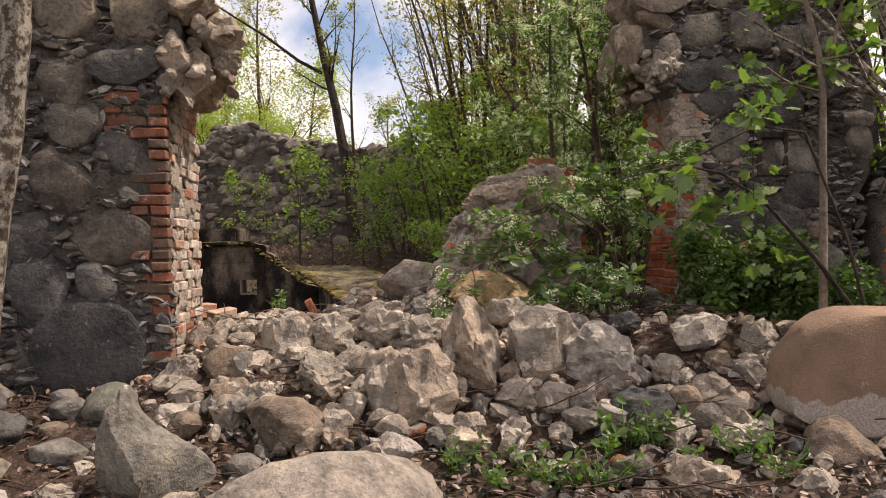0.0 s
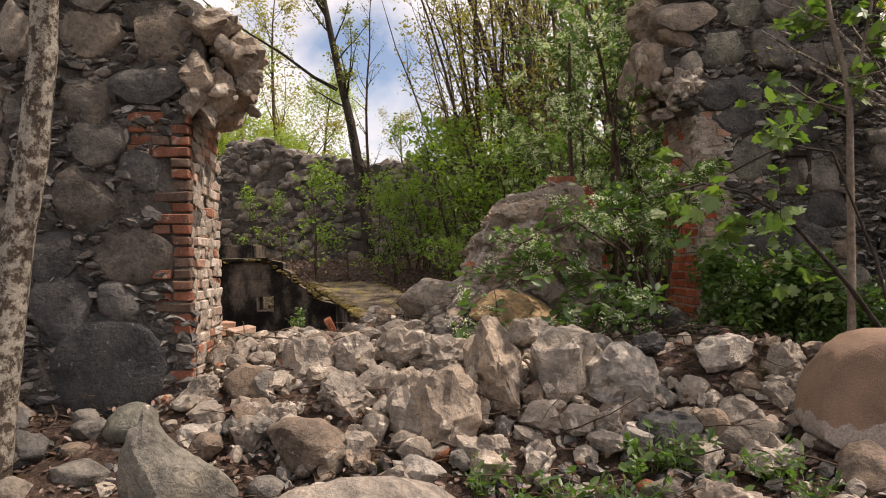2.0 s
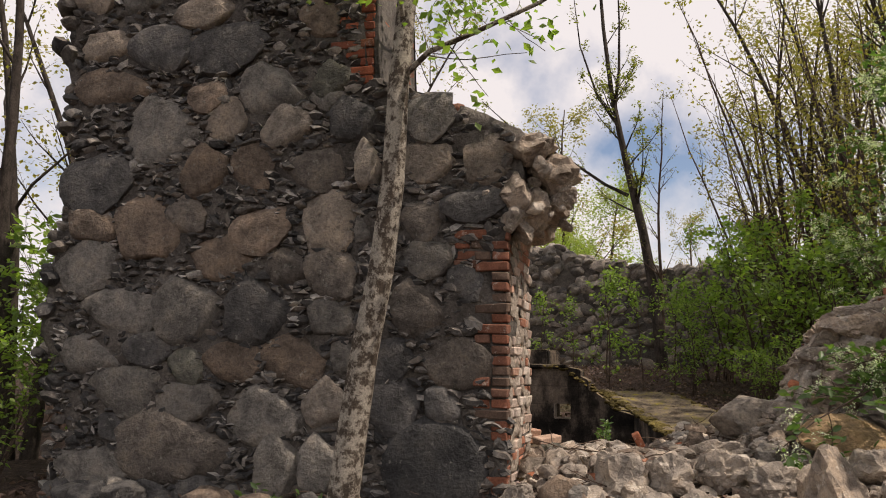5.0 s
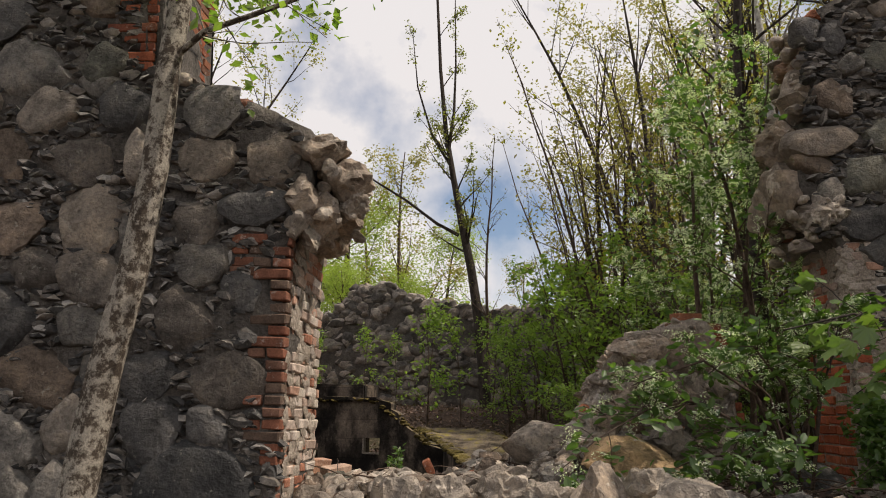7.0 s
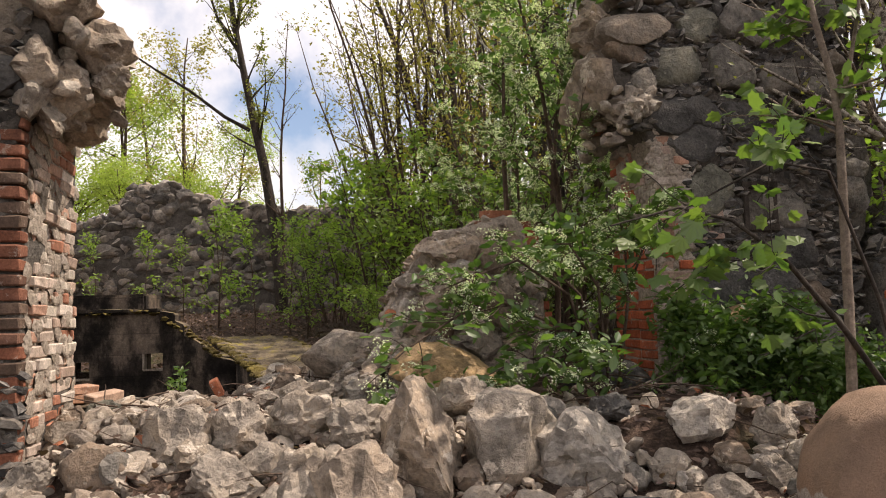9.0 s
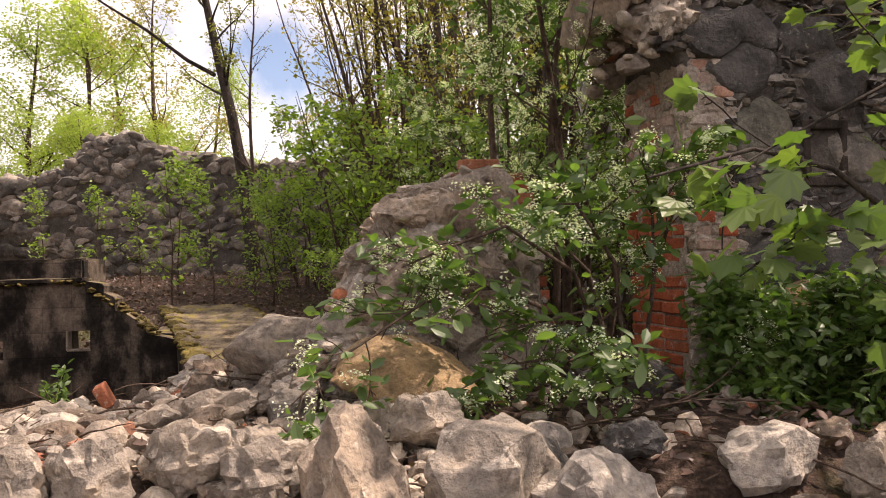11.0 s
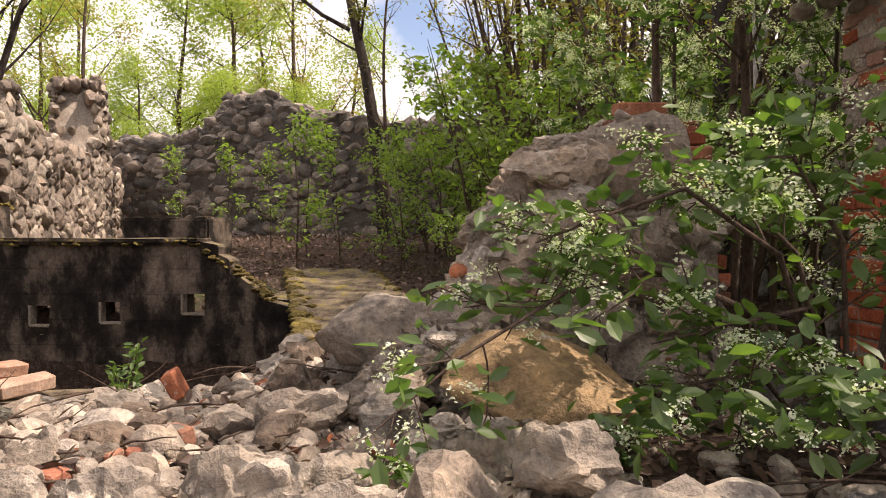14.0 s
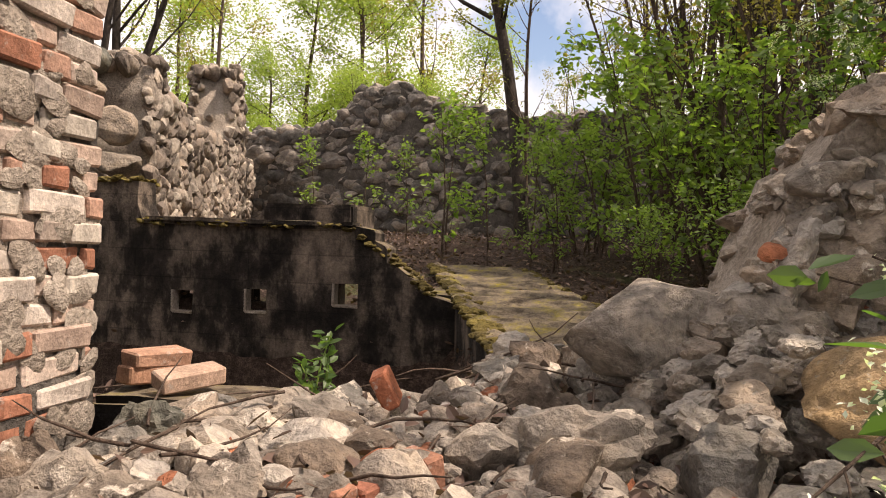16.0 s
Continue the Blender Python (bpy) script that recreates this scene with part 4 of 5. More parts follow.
# small rubble on the slope below the stub
for _ in range(70):
    x, y, w = RNG.uniform(-0.45, 0.45), RNG.uniform(6.75, 7.75), RNG.uniform(0.07, 0.19)
    z = max(base_of(x, y), (top_stub(x + 0.64) if x < 0.05 else 1.2) - 0.35 * max(0, 7.6 - y))
    boulder("rubble_stone", x, y, z + w * 0.1, w * 1.3, w, w * 0.75, RNG.choice("ppwwo"), "small pale stone on the slope of the fallen wall", CRAG_SHAPES, rz=RNG.uniform(0, 360), ry=RNG.uniform(-25, 25), group="small stones of the fallen wall")
# stones lying at the near edge of the heap
for x, y, w, h, c in ((1.50, 4.35, 0.46, 0.30, "o"), (-1.52, 4.02, 0.46, 0.34, "p"), (-2.25, 4.35, 0.30, 0.2, "p"), (-2.0, 3.85, 0.26, 0.18, "w"), (-2.45, 4.75, 0.36, 0.22, "g"), (-2.75, 4.55, 0.3, 0.2, "t"), (1.15, 4.55, 0.26, 0.2, "r"), (2.15, 4.35, 0.3, 0.2, "p"), (-1.25, 4.7, 0.26, 0.2, "g"), (-1.15, 4.35, 0.55, 0.28, "m"), (-2.35, 5.25, 0.5, 0.3, "m"), (-2.9, 4.95, 0.34, 0.24, "d")):
    boulder("rubble_stone", x, y, base_of(x, y) + h * 0.22, w, w * 0.8, h, c, "loose stone in the leaf litter before the heap", CRAG_SHAPES if c in "pwo" else BOULDER_SHAPES, rz=RNG.uniform(0, 360), group="stones before the heap")
places = []
for _ in range(700):
    x, y = RNG.uniform(-3.2, 2.8), RNG.uniform(3.7, 5.2)
    w = 0.012 + 0.05 * RNG.random() ** 2
    places.append(((x, y, base_of(x, y) + RNG.uniform(-0.01, 0.03)), (RNG.uniform(-1, 1), RNG.uniform(-1, 1), RNG.uniform(0, 6)), (w * 1.3, w, w * 0.7)))
tagged(new("stone_splinters", joined("stone_splinters", LOW, places, M_CHIP, sharp=20)), "small grey stone splinters in the leaf litter", "rubble", kind="stuff")


# brick pieces lying about
def brick_thing(name, x, y, z, rx, ry, rz, c, label, long=True):
    ob = piece(name, RNG.choice(BRICK_LONG if long else BRICK_HEAD), None, pose(x, y, z, rx, ry, rz), c)
    return tagged(ob, label, "brick")


brick_thing("brick", -2.46, 7.56, 0.90, 0, 4, 62, (0.40, 0.22, 0.14), "loose red brick on the concrete block")
brick_thing("brick", -2.45, 7.57, 0.97, 3, 2, 66, (0.42, 0.24, 0.16), "loose red brick stacked on another")
brick_thing("brick", -2.22, 7.46, 0.92, 8, -6, 52, (0.44, 0.30, 0.22), "loose lime-covered brick beside the stack")
brick_thing("brick", -1.30, 7.25, 0.98, 10, 60, 20, (0.36, 0.13, 0.07), "red half brick in the rubble", False)
for k in range(6):
    brick_thing("brick", -1.25 + 0.05 * k, 6.22 + 0.09 * k, 0.755 + 0.006 * k + RNG.uniform(-0.012, 0.012), RNG.uniform(-5, 5), 80 + RNG.uniform(-5, 5), 61 + RNG.uniform(-4, 4), (0.38 - 0.03 * (k % 3), 0.155, 0.10), "red brick of a fallen row still mortared together")
places = []
for _ in range(60):
    k, s = RNG.uniform(-0.4, 5.6), RNG.uniform(0.02, 0.055)
    q = RNG.uniform(-0.06, 0.06)
    places.append(((-1.25 + 0.05 * k + q, 6.22 + 0.09 * k - q * 0.5, 0.80 + 0.006 * k + RNG.uniform(-0.03, 0.04)), (RNG.uniform(-1, 1), RNG.uniform(-1, 1), RNG.uniform(0, 6)), (s, s, s * 0.7)))
tagged(new("mortar_crumbs", joined("mortar_crumbs", LOW, places, M_MORTAR_LIGHT, sharp=20)), "lime mortar still sticking to the fallen bricks", "rubble", kind="stuff")

# ---- concrete cellar walls and steps ----
def slab(name, boxes, parent=None, bevel=0.03, label="", rough=0.02):
    bm = bmesh.new()
    for x0, x1, y0, y1, z0, z1 in boxes:
        g = bmesh.ops.create_cube(bm, size=1.0, matrix=Matrix.Translation(((x0 + x1) / 2, (y0 + y1) / 2, (z0 + z1) / 2)) @ Matrix.Diagonal((x1 - x0, y1 - y0, z1 - z0, 1)))
    bmesh.ops.bevel(bm, geom=bm.edges[:], offset=bevel, segments=2, affect="EDGES")
    bmesh.ops.subdivide_edges(bm, edges=[e for e in bm.edges if e.calc_length() > 0.25], cuts=3, use_grid_fill=True)
    for v in bm.verts:
        v.co += noise.noise_vector(v.co * 3.5) * rough
    me = bpy.data.meshes.new(name)
    bm.to_mesh(me)
    bm.free()
    me.materials.append(M_CONCRETE)
    return piece(name, me, parent, None, None, label)


def plate(name, outline, holes, y, thick, mat):
    """An upright concrete wall with a stepped outline and square holes through it."""
    bm = bmesh.new()
    xs = sorted({p[0] for p in outline} | {h[0] for h in holes} | {h[1] for h in holes} | set(np.arange(-6.6, -1.8, 0.12).round(3)))
    zs = sorted({h[2] for h in holes} | {h[3] for h in holes} | set(np.arange(-0.6, 2.3, 0.1).round(3)))

    def height(x):
        for (a, za), (b, zb) in zip(outline, outline[1:]):
            if a <= x <= b:
                return za + (zb - za) * (x - a) / max(1e-6, b - a)
        return outline[-1][1]
    solid = set()
    for i in range(len(xs) - 1):
        for j in range(len(zs) - 1):
            cx, cz = (xs[i] + xs[i + 1]) / 2, (zs[j] + zs[j + 1]) / 2
            if outline[0][0] <= cx <= outline[-1][0] and cz < height(cx) and not any(h[0] < cx < h[1] and h[2] < cz < h[3] for h in holes):
                solid.add((i, j))
    vert = {}

    def vtx(i, j, k):
        if (i, j, k) not in vert:
            p = Vector((xs[i], y + thick * k, zs[j]))
            top = height(xs[i])
            if p.z > top - 0.06:
                p.z = top
            vert[i, j, k] = bm.verts.new(p + noise.noise_vector(p * 4) * 0.012)
        return vert[i, j, k]
    for i, j in solid:
        bm.faces.new([vtx(i, j, 0), vtx(i + 1, j, 0), vtx(i + 1, j + 1, 0), vtx(i, j + 1, 0)])
        bm.faces.new([vtx(i, j, 1), vtx(i, j + 1, 1), vtx(i + 1, j + 1, 1), vtx(i + 1, j, 1)])
        for (a, b), (p, q) in (((-1, 0), ((i, j), (i, j + 1))), ((1, 0), ((i + 1, j), (i + 1, j + 1))), ((0, -1), ((i, j), (i + 1, j))), ((0, 1), ((i, j + 1), (i + 1, j + 1)))):
            if (i + a, j + b) not in solid:
                bm.faces.new([vtx(*p, 0), vtx(*q, 0), vtx(*q, 1), vtx(*p, 1)])
    bmesh.ops.recalc_face_normals(bm, faces=bm.faces[:])
    me = bpy.data.meshes.new(name)
    bm.to_mesh(me)
    bm.free()
    me.materials.append(mat)
    return me


HOLES = [(-4.84, -4.62, 0.74, 0.96), (-4.05, -3.83, 0.78, 1.0), (-3.15, -2.91, 0.88, 1.09)]
cellar = tagged(new("cellar_wall", plate("cellar_wall", [(-6.6, 2.1), (-5.26, 2.02), (-5.20, 1.62), (-3.0, 1.64), (-2.78, 1.60), (-2.66, 1.45), (-2.52, 1.26), (-2.36, 1.16), (-2.28, 1.03), (-2.0, 0.96), (-1.8, 0.92)], HOLES, 11.4, 0.3, M_CONCRETE)),
                "black-stained concrete block cellar wall with square holes and moss on top", "concrete wall", kind="structure")
for x0, x1, z0, z1 in HOLES:
    slab("hole_rim", [(x0 - 0.012, x0 + 0.012, 11.385, 11.5, z0, z1), (x0, x1, 11.385, 11.5, z0 - 0.012, z0 + 0.012)], cellar, 0.004, "pale worn concrete rim", 0.006).data.materials[0] = M_MORTAR_LIGHT
slab("ledge", [(-5.2, -2.95, 11.34, 11.78, 1.60, 1.67)], cellar, label="moss-covered ledge")
tagged(slab("concrete_trough", [(-5.15, -3.95, 13.9, 14.1, 1.2, 1.95), (-5.15, -3.95, 14.6, 14.8, 1.2, 1.95), (-4.1, -3.92, 13.9, 14.8, 1.2, 1.96)]), "low mossy concrete box on the ruin floor", "concrete block")
tagged(slab("concrete_block", [(-2.6, -1.80, 7.28, 7.68, 0.55, 0.85)], rough=0.03), "broken mossy concrete block on the rubble", "concrete block")
tagged(slab("cellar_side_wall", [(-2.5, -1.95, 11.6, 14.0, 0.3, 1.02), (-2.42, -2.2, 11.7, 12.4, -0.2, 0.98)]), "dark concrete side of the cellar stairs", "concrete wall", kind="structure")
places = []
for _ in range(520):
    x = RNG.uniform(-6.5, -2.2)
    z = 2.05 if x < -5.25 else 1.64 if x < -3.0 else 1.64 - 0.76 * (x + 3.0)
    s = RNG.uniform(0.015, 0.045)
    places.append(((x, 11.4 + RNG.uniform(-0.05, 0.33), z + RNG.uniform(-0.04, 0.01)), (RNG.uniform(-0.3, 0.3), RNG.uniform(-0.3, 0.3), RNG.uniform(0, 6)), (s * 1.6, s, s * 0.6)))
tagged(piece("moss_clumps", joined("moss_clumps", MID, places, M_MOSS), cellar), kind="stuff")
# the mossy ramp of concrete beside the cellar
bm = bmesh.new()
NY, NX = 120, 14
rows = []
for a in range(NY + 1):
    y = 8.9 + 6.1 * a / NY
    x0, x1 = -1.33 - 0.3265 * (y - 9.4), -0.87 - 0.34 * (y - 12.2)
    ridge = 0.06 * (abs(((y * 1.55) % 1) - 0.5) * 2) ** 2
    row = []
    for b in range(NX + 1):
        x = x0 + (x1 - x0) * b / NX
        z = 0.86 + 0.055 * (y - 9.6) + ridge * (1 if 0 < b < NX else 0.3) + 0.025 * fnoise(x * 3, y * 3) + (0.03 if b < 2 else 0)
        row.append(bm.verts.new((x + 0.03 * fnoise(y * 2, b * 3.0), y, z)))
    rows.append((row, bm.verts.new((x0 + 0.03, y, -0.3)), bm.verts.new((x1, y, -0.3))))
for (p, pl, pr), (q, ql, qr) in zip(rows, rows[1:]):
    for b in range(NX):
        bm.faces.new((p[b], p[b + 1], q[b + 1], q[b]))
    bm.faces.new((pl, p[0], q[0], ql))
    bm.faces.new((p[NX], pr, qr, q[NX]))
for row, vl, vr in (rows[0], rows[-1]):
    bm.faces.new((vl, *row, vr))
bmesh.ops.recalc_face_normals(bm, faces=bm.faces[:])
me = bpy.data.meshes.new("mossy_ramp")
bm.to_mesh(me)
bm.free()
me.materials.append(M_CONCRETE)
places = []
for _ in range(260):
    y = 8.9 + 6.1 * RNG.random()
    b = 0.16 * RNG.random() ** 2 if RNG.random() < 0.85 else 1 - 0.06 * RNG.random()
    x0, x1 = -1.33 - 0.3265 * (y - 9.4), -0.87 - 0.34 * (y - 12.2)
    s = RNG.uniform(0.02, 0.06)
    places.append(((x0 + (x1 - x0) * b, y, 0.88 + 0.055 * (y - 9.6) + (0.02 if b < 0.1 else 0.0)), (0, 0, RNG.uniform(0, 6)), (s * 1.5, s, 0.028)))
moss_mesh = joined("moss_cushions", MID, places, M_MOSS)
ramp_slab = tagged(new("mossy_ramp", me), "shallow mossy concrete ramp with worn ridges and litter", "ramp", kind="structure")
tagged(piece("moss_cushions", moss_mesh, ramp_slab), kind="stuff")


# ---- far walls of the ruin ----
def stone_wall(name, m, length, z0, top, thick, label, size=(0.10, 0.26), count=900, core=M_MORTAR, skin=M_FARSTONE):
    w = ragged(name, m, 0, length, z0, top, thick, core, label, "wall", step=0.25, rough=0.08)
    places = []
    for _ in range(count):
        u = RNG.uniform(0, length)
        s = RNG.uniform(*size)
        z = RNG.uniform(z0 + 0.2, top(u) + 0.03)
        rim = RNG.random() < 0.22
        places.append(((u, RNG.uniform(0, thick) if rim else RNG.choice((RNG.uniform(0.02, 0.09), thick - RNG.uniform(0.02, 0.09))), top(u) + RNG.uniform(-0.05, 0.06) if rim else z), (RNG.uniform(-0.3, 0.3), RNG.uniform(-0.4, 0.4), RNG.uniform(-0.4, 0.4)), (s * RNG.uniform(0.9, 1.4), s * 0.7, s * RNG.uniform(0.6, 0.9))))
    tagged(piece("wall_stones", joined("wall_stones", MID, places, skin, sharp=33), w), kind="stuff")
    return w


def top_far(u):
    x = u - 12.0
    z = float(np.interp(x, (-12, -9.8, -8.4, -7.7, -7.3, -6.7, -5.7, -5.3, -4.5, -3.6, -2.6, -1.5, 0.5, 3, 8), (4.1, 3.92, 4.0, 4.12, 4.35, 5.02, 5.05, 4.72, 4.55, 4.38, 4.25, 4.35, 4.3, 4.6, 4.4)))
    return z + 0.06 * math.sin(x * 7.1) + 0.05 * math.sin(x * 13.7)


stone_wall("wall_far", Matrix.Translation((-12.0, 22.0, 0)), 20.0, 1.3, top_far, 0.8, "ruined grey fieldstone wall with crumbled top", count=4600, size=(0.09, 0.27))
stone_wall("wall_pillar", Matrix.Translation((-0.55, 21.9, 0)), 0.75, 3.5, lambda u: 5.55, 0.7, "stub of stone pier standing on the far wall", count=80)


def top_side(u):
    return 3.15 + 0.45 * float(1 - smoothstep(0.2, 1.6, u)) + 0.1 * math.sin(u * 5) + 1.7 * float(smoothstep(6.3, 6.6, u) * (1 - smoothstep(7.6, 7.9, u)))


# pale lime core and skin also carry some of this wall's sunlight
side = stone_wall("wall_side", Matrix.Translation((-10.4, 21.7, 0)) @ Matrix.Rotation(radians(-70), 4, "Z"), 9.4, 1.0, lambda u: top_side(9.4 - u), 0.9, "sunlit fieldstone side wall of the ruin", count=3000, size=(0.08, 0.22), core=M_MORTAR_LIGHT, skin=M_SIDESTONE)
for x, y, z, w, h, c in ((-6.95, 13.0, 3.62, 0.55, 0.42, "m"), (-7.0, 12.95, 3.2, 0.62, 0.4, "o"), (-7.05, 12.9, 2.72, 0.6, 0.46, "b"), (-6.45, 12.85, 2.75, 0.6, 0.5, "o"), (-6.35, 12.85, 2.3, 0.5, 0.36, "t"), (-6.85, 12.9, 2.2, 0.42, 0.34, "p")):
    boulder("pier_stone", x, y - 0.28, z, w, 0.6, h, c, "boulder of the crumbling wall end", BOULDER_SHAPES, group="boulders of the wall end")
stone_wall("wall_inner_right", Matrix.Translation((3.6, 9.5, 0)) @ Matrix.Rotation(radians(78), 4, "Z"), 13.0, 0.6, lambda u: 4.2 + 0.5 * math.sin(u * 0.9) + 0.2 * math.sin(u * 3.1), 0.8, "shaded fieldstone wall behind the trees", count=3600)


# ---- plants ----
def tube(V, F, pts, radii, n=6):
    k = len(V)
    for i, p in enumerate(pts):
        d = (pts[min(i + 1, len(pts) - 1)] - pts[max(i - 1, 0)])
        d = d / (np.linalg.norm(d) + 1e-9)
        a = np.cross(d, (0.0, 0.0, 1.0) if abs(d[2]) < 0.9 else (1.0, 0.0, 0.0))
        a /= np.linalg.norm(a) + 1e-9
        b = np.cross(d, a)
        for j in range(n):
            t = 2 * math.pi * j / n
            V.append(p + radii[i] * (a * math.cos(t) + b * math.sin(t)))
    for i in range(len(pts) - 1):
        for j in range(n):
            F.append((k + i * n + j, k + i * n + (j + 1) % n, k + (i + 1) * n + (j + 1) % n, k + (i + 1) * n + j))


def shoot(rng, start, d, length, wobble, rise, n=7):
    pts, d = [start], d / np.linalg.norm(d)
    for _ in range(n):
        d = d + rng.normal(size=3) * wobble + np.array((0, 0, rise))
        d /= np.linalg.norm(d)
        pts.append(pts[-1] + d * length / n)
    return np.array(pts)


def grow(rng, V, F, tips, pts, r, length, depth, spec):
    n = len(pts)
    radii = [max(r * (1 - spec.get("taper", 0.85) * i / (n - 1)), 0.003) for i in range(n)]
    tube(V, F, pts, radii, 8 if depth == 0 else 5 if depth == 1 else 3)
    if depth == spec["levels"]:
        tips.append(pts)
        return
    count = spec["kids"][depth]
    for k in range(count):
        f = rng.uniform(spec["bare"] if depth == 0 else 0.15, 0.98)
        i = min(int(f * (n - 1)), n - 2)
        p = pts[i] + (pts[i + 1] - pts[i]) * (f * (n - 1) - i)
        axis = (pts[i + 1] - pts[i]) / np.linalg.norm(pts[i + 1] - pts[i])
        side = rng.normal(size=3)
        side -= axis * (side @ axis)
        side /= np.linalg.norm(side)
        ang = radians(rng.uniform(*spec["angle"]))
        d = axis * math.cos(ang) + side * math.sin(ang)
        ln = length * spec["ratio"] * (1.15 - 0.75 * f) * rng.uniform(0.7, 1.2)
        grow(rng, V, F, tips, shoot(rng, p, d, ln, spec["wobble"], spec["rise"], 5), max(radii[i] * spec.get("thin", 0.4), 0.003), ln, depth + 1, spec)


LEAF = np.array([(0, 0, 0), (0.22, 0.35, 0.07), (0.2, 0.7, 0.05), (0, 1, 0), (-0.2, 0.7, 0.05), (-0.22, 0.35, 0.07)])
LEAF_F = [(0, 1, 2, 3), (0, 3, 4, 5)]
SMALL = np.array([(0, 0, 0), (0.3, 0.5, 0.08), (0, 1, 0), (-0.3, 0.5, 0.08)])
SMALL_F = [(0, 1, 2), (0, 2, 3)]
MAPLE = np.array([(0, 0, 0), (0.28, -0.04, 0.01), (0.36, 0.14, 0.0), (0.60, 0.28, -0.02), (0.44, 0.43, 0.01), (0.46, 0.70, -0.02), (0.24, 0.66, 0.01), (0, 1.0, -0.03),
                  (-0.24, 0.66, 0.01), (-0.46, 0.70, -0.02), (-0.44, 0.43, 0.01), (-0.60, 0.28, -0.02), (-0.36, 0.14, 0.0), (-0.28, -0.04, 0.01)])
MAPLE_F = [(0, i, i + 1) for i in range(1, 13)]


def leaves_mesh(name, rng, spots, size, mat, shape=SMALL, faces=SMALL_F, droop=0.3):
    V, F, k = [], [], 0
    n = len(spots)
    for p in spots:
        yaw, pit, rol = rng.uniform(0, 6.28), rng.normal() * 0.5 - droop, rng.normal() * 0.6
        r = np.array(Euler((pit, rol, yaw)).to_matrix())
        s = size * rng.uniform(0.6, 1.25)
        V.append((shape * s) @ r.T + p)
        F += [tuple(i + k for i in f) for f in faces]
        k += len(shape)
    return mesh_of(name, np.concatenate(V), F, mat, smooth=False)


def along(rng, tips, per, jitter):
    out = []
    for pts in tips:
        for _ in range(per):
            f = rng.uniform(0.1, 1) * (len(pts) - 1)
            i = min(int(f), len(pts) - 2)
            out.append(pts[i] + (pts[i + 1] - pts[i]) * (f - i) + rng.normal(size=3) * jitter)
    return out


def tree(name, seed, height, r, lean, spec, bark, leaf, leaf_size, per, label, category="tree", trunk_pts=None, shape=SMALL, faces=SMALL_F, flowers=0, jitter=0.07, limbs=()):
    rng = np.random.RandomState(seed)
    root = tagged(new(name), label, category)
    V, F, tips = [], [], []
    stems = spec.get("stems", 1) if trunk_pts is not None or not limbs else 0
    for s in range(stems):
        d = np.array((lean[0], lean[1], 1.0)) + (rng.normal(size=3) * spec.get("fan", 0) if stems > 1 else 0)
        st = np.array((0, 0, -0.15)) + (rng.normal(size=3) * (0.15, 0.15, 0) if stems > 1 else 0)
        pts = shoot(rng, st, d, height * rng.uniform(0.8, 1.0) if stems > 1 else height, spec.get("bend", 0.05), 0.03, 9) if trunk_pts is None else np.array(trunk_pts)
        grow(rng, V, F, tips, pts, r * rng.uniform(0.7, 1) if stems > 1 else r, height, 0, spec)
    for pts, radius in limbs:
        pts = np.array(pts, float)
        grow(rng, V, F, tips, pts, radius, float(np.linalg.norm(np.diff(pts, axis=0), axis=1).sum()), 1 if trunk_pts is not None else 0, spec)
    piece("trunk", mesh_of("trunk", V, F, bark), root)
    if per:
        crown = piece("crown", leaves_mesh("crown", rng, along(rng, tips, per, jitter), leaf_size, leaf, shape, faces), root)
    if flowers:
        spots = []
        for _ in range(flowers):
            pts = tips[rng.randint(len(tips))]
            c, d = pts[rng.randint(1, len(pts))], rng.normal(size=3) * (0.4, 0.4, 0.25) + (0, 0, -0.1)
            d /= np.linalg.norm(d)
            ln = rng.uniform(0.08, 0.15)
            spots += [c + d * ln * q + rng.normal(size=3) * 0.017 for q in np.linspace(0.1, 1, 44)]
        piece("blossom", leaves_mesh("blossom", rng, spots, 0.019, M_FLOWER), root, None, None, "white drooping flower clusters")
    return root


SPEC_WOOD = {"levels": 3, "kids": (16, 5, 4), "angle": (25, 60), "ratio": 0.34, "wobble": 0.10, "rise": 0.06, "bare": 0.22}
SPEC_THIN = {"levels": 2, "kids": (20, 6), "angle": (30, 65), "ratio": 0.26, "wobble": 0.10, "rise": 0.05, "bare": 0.3}
SPEC_BUSH = {"levels": 2, "kids": (8, 4), "angle": (25, 60), "ratio": 0.45, "wobble": 0.13, "rise": 0.05, "bare": 0.1, "stems": 6, "fan": 0.28, "bend": 0.09}
SPEC_CLUMP = {"levels": 3, "kids": (11, 3, 3), "angle": (20, 50), "ratio": 0.3, "wobble": 0.1, "rise": 0.07, "bare": 0.3, "stems": 4, "fan": 0.14, "bend": 0.05}


def gz(x, y):
    return base_of(x, y)


def plant(ob, x, y, rz=0.0, s=1.0):
    ob.matrix_basis = Matrix.Translation((x, y, gz(x, y))) @ Matrix.Rotation(radians(rz), 4, "Z") @ Matrix.Diagonal((s, s, s, 1))
    return ob


def again(ob, x, y, rz, s):
    c = copy_thing(ob, Matrix.Identity(4))
    return plant(c, x, y, rz, s)


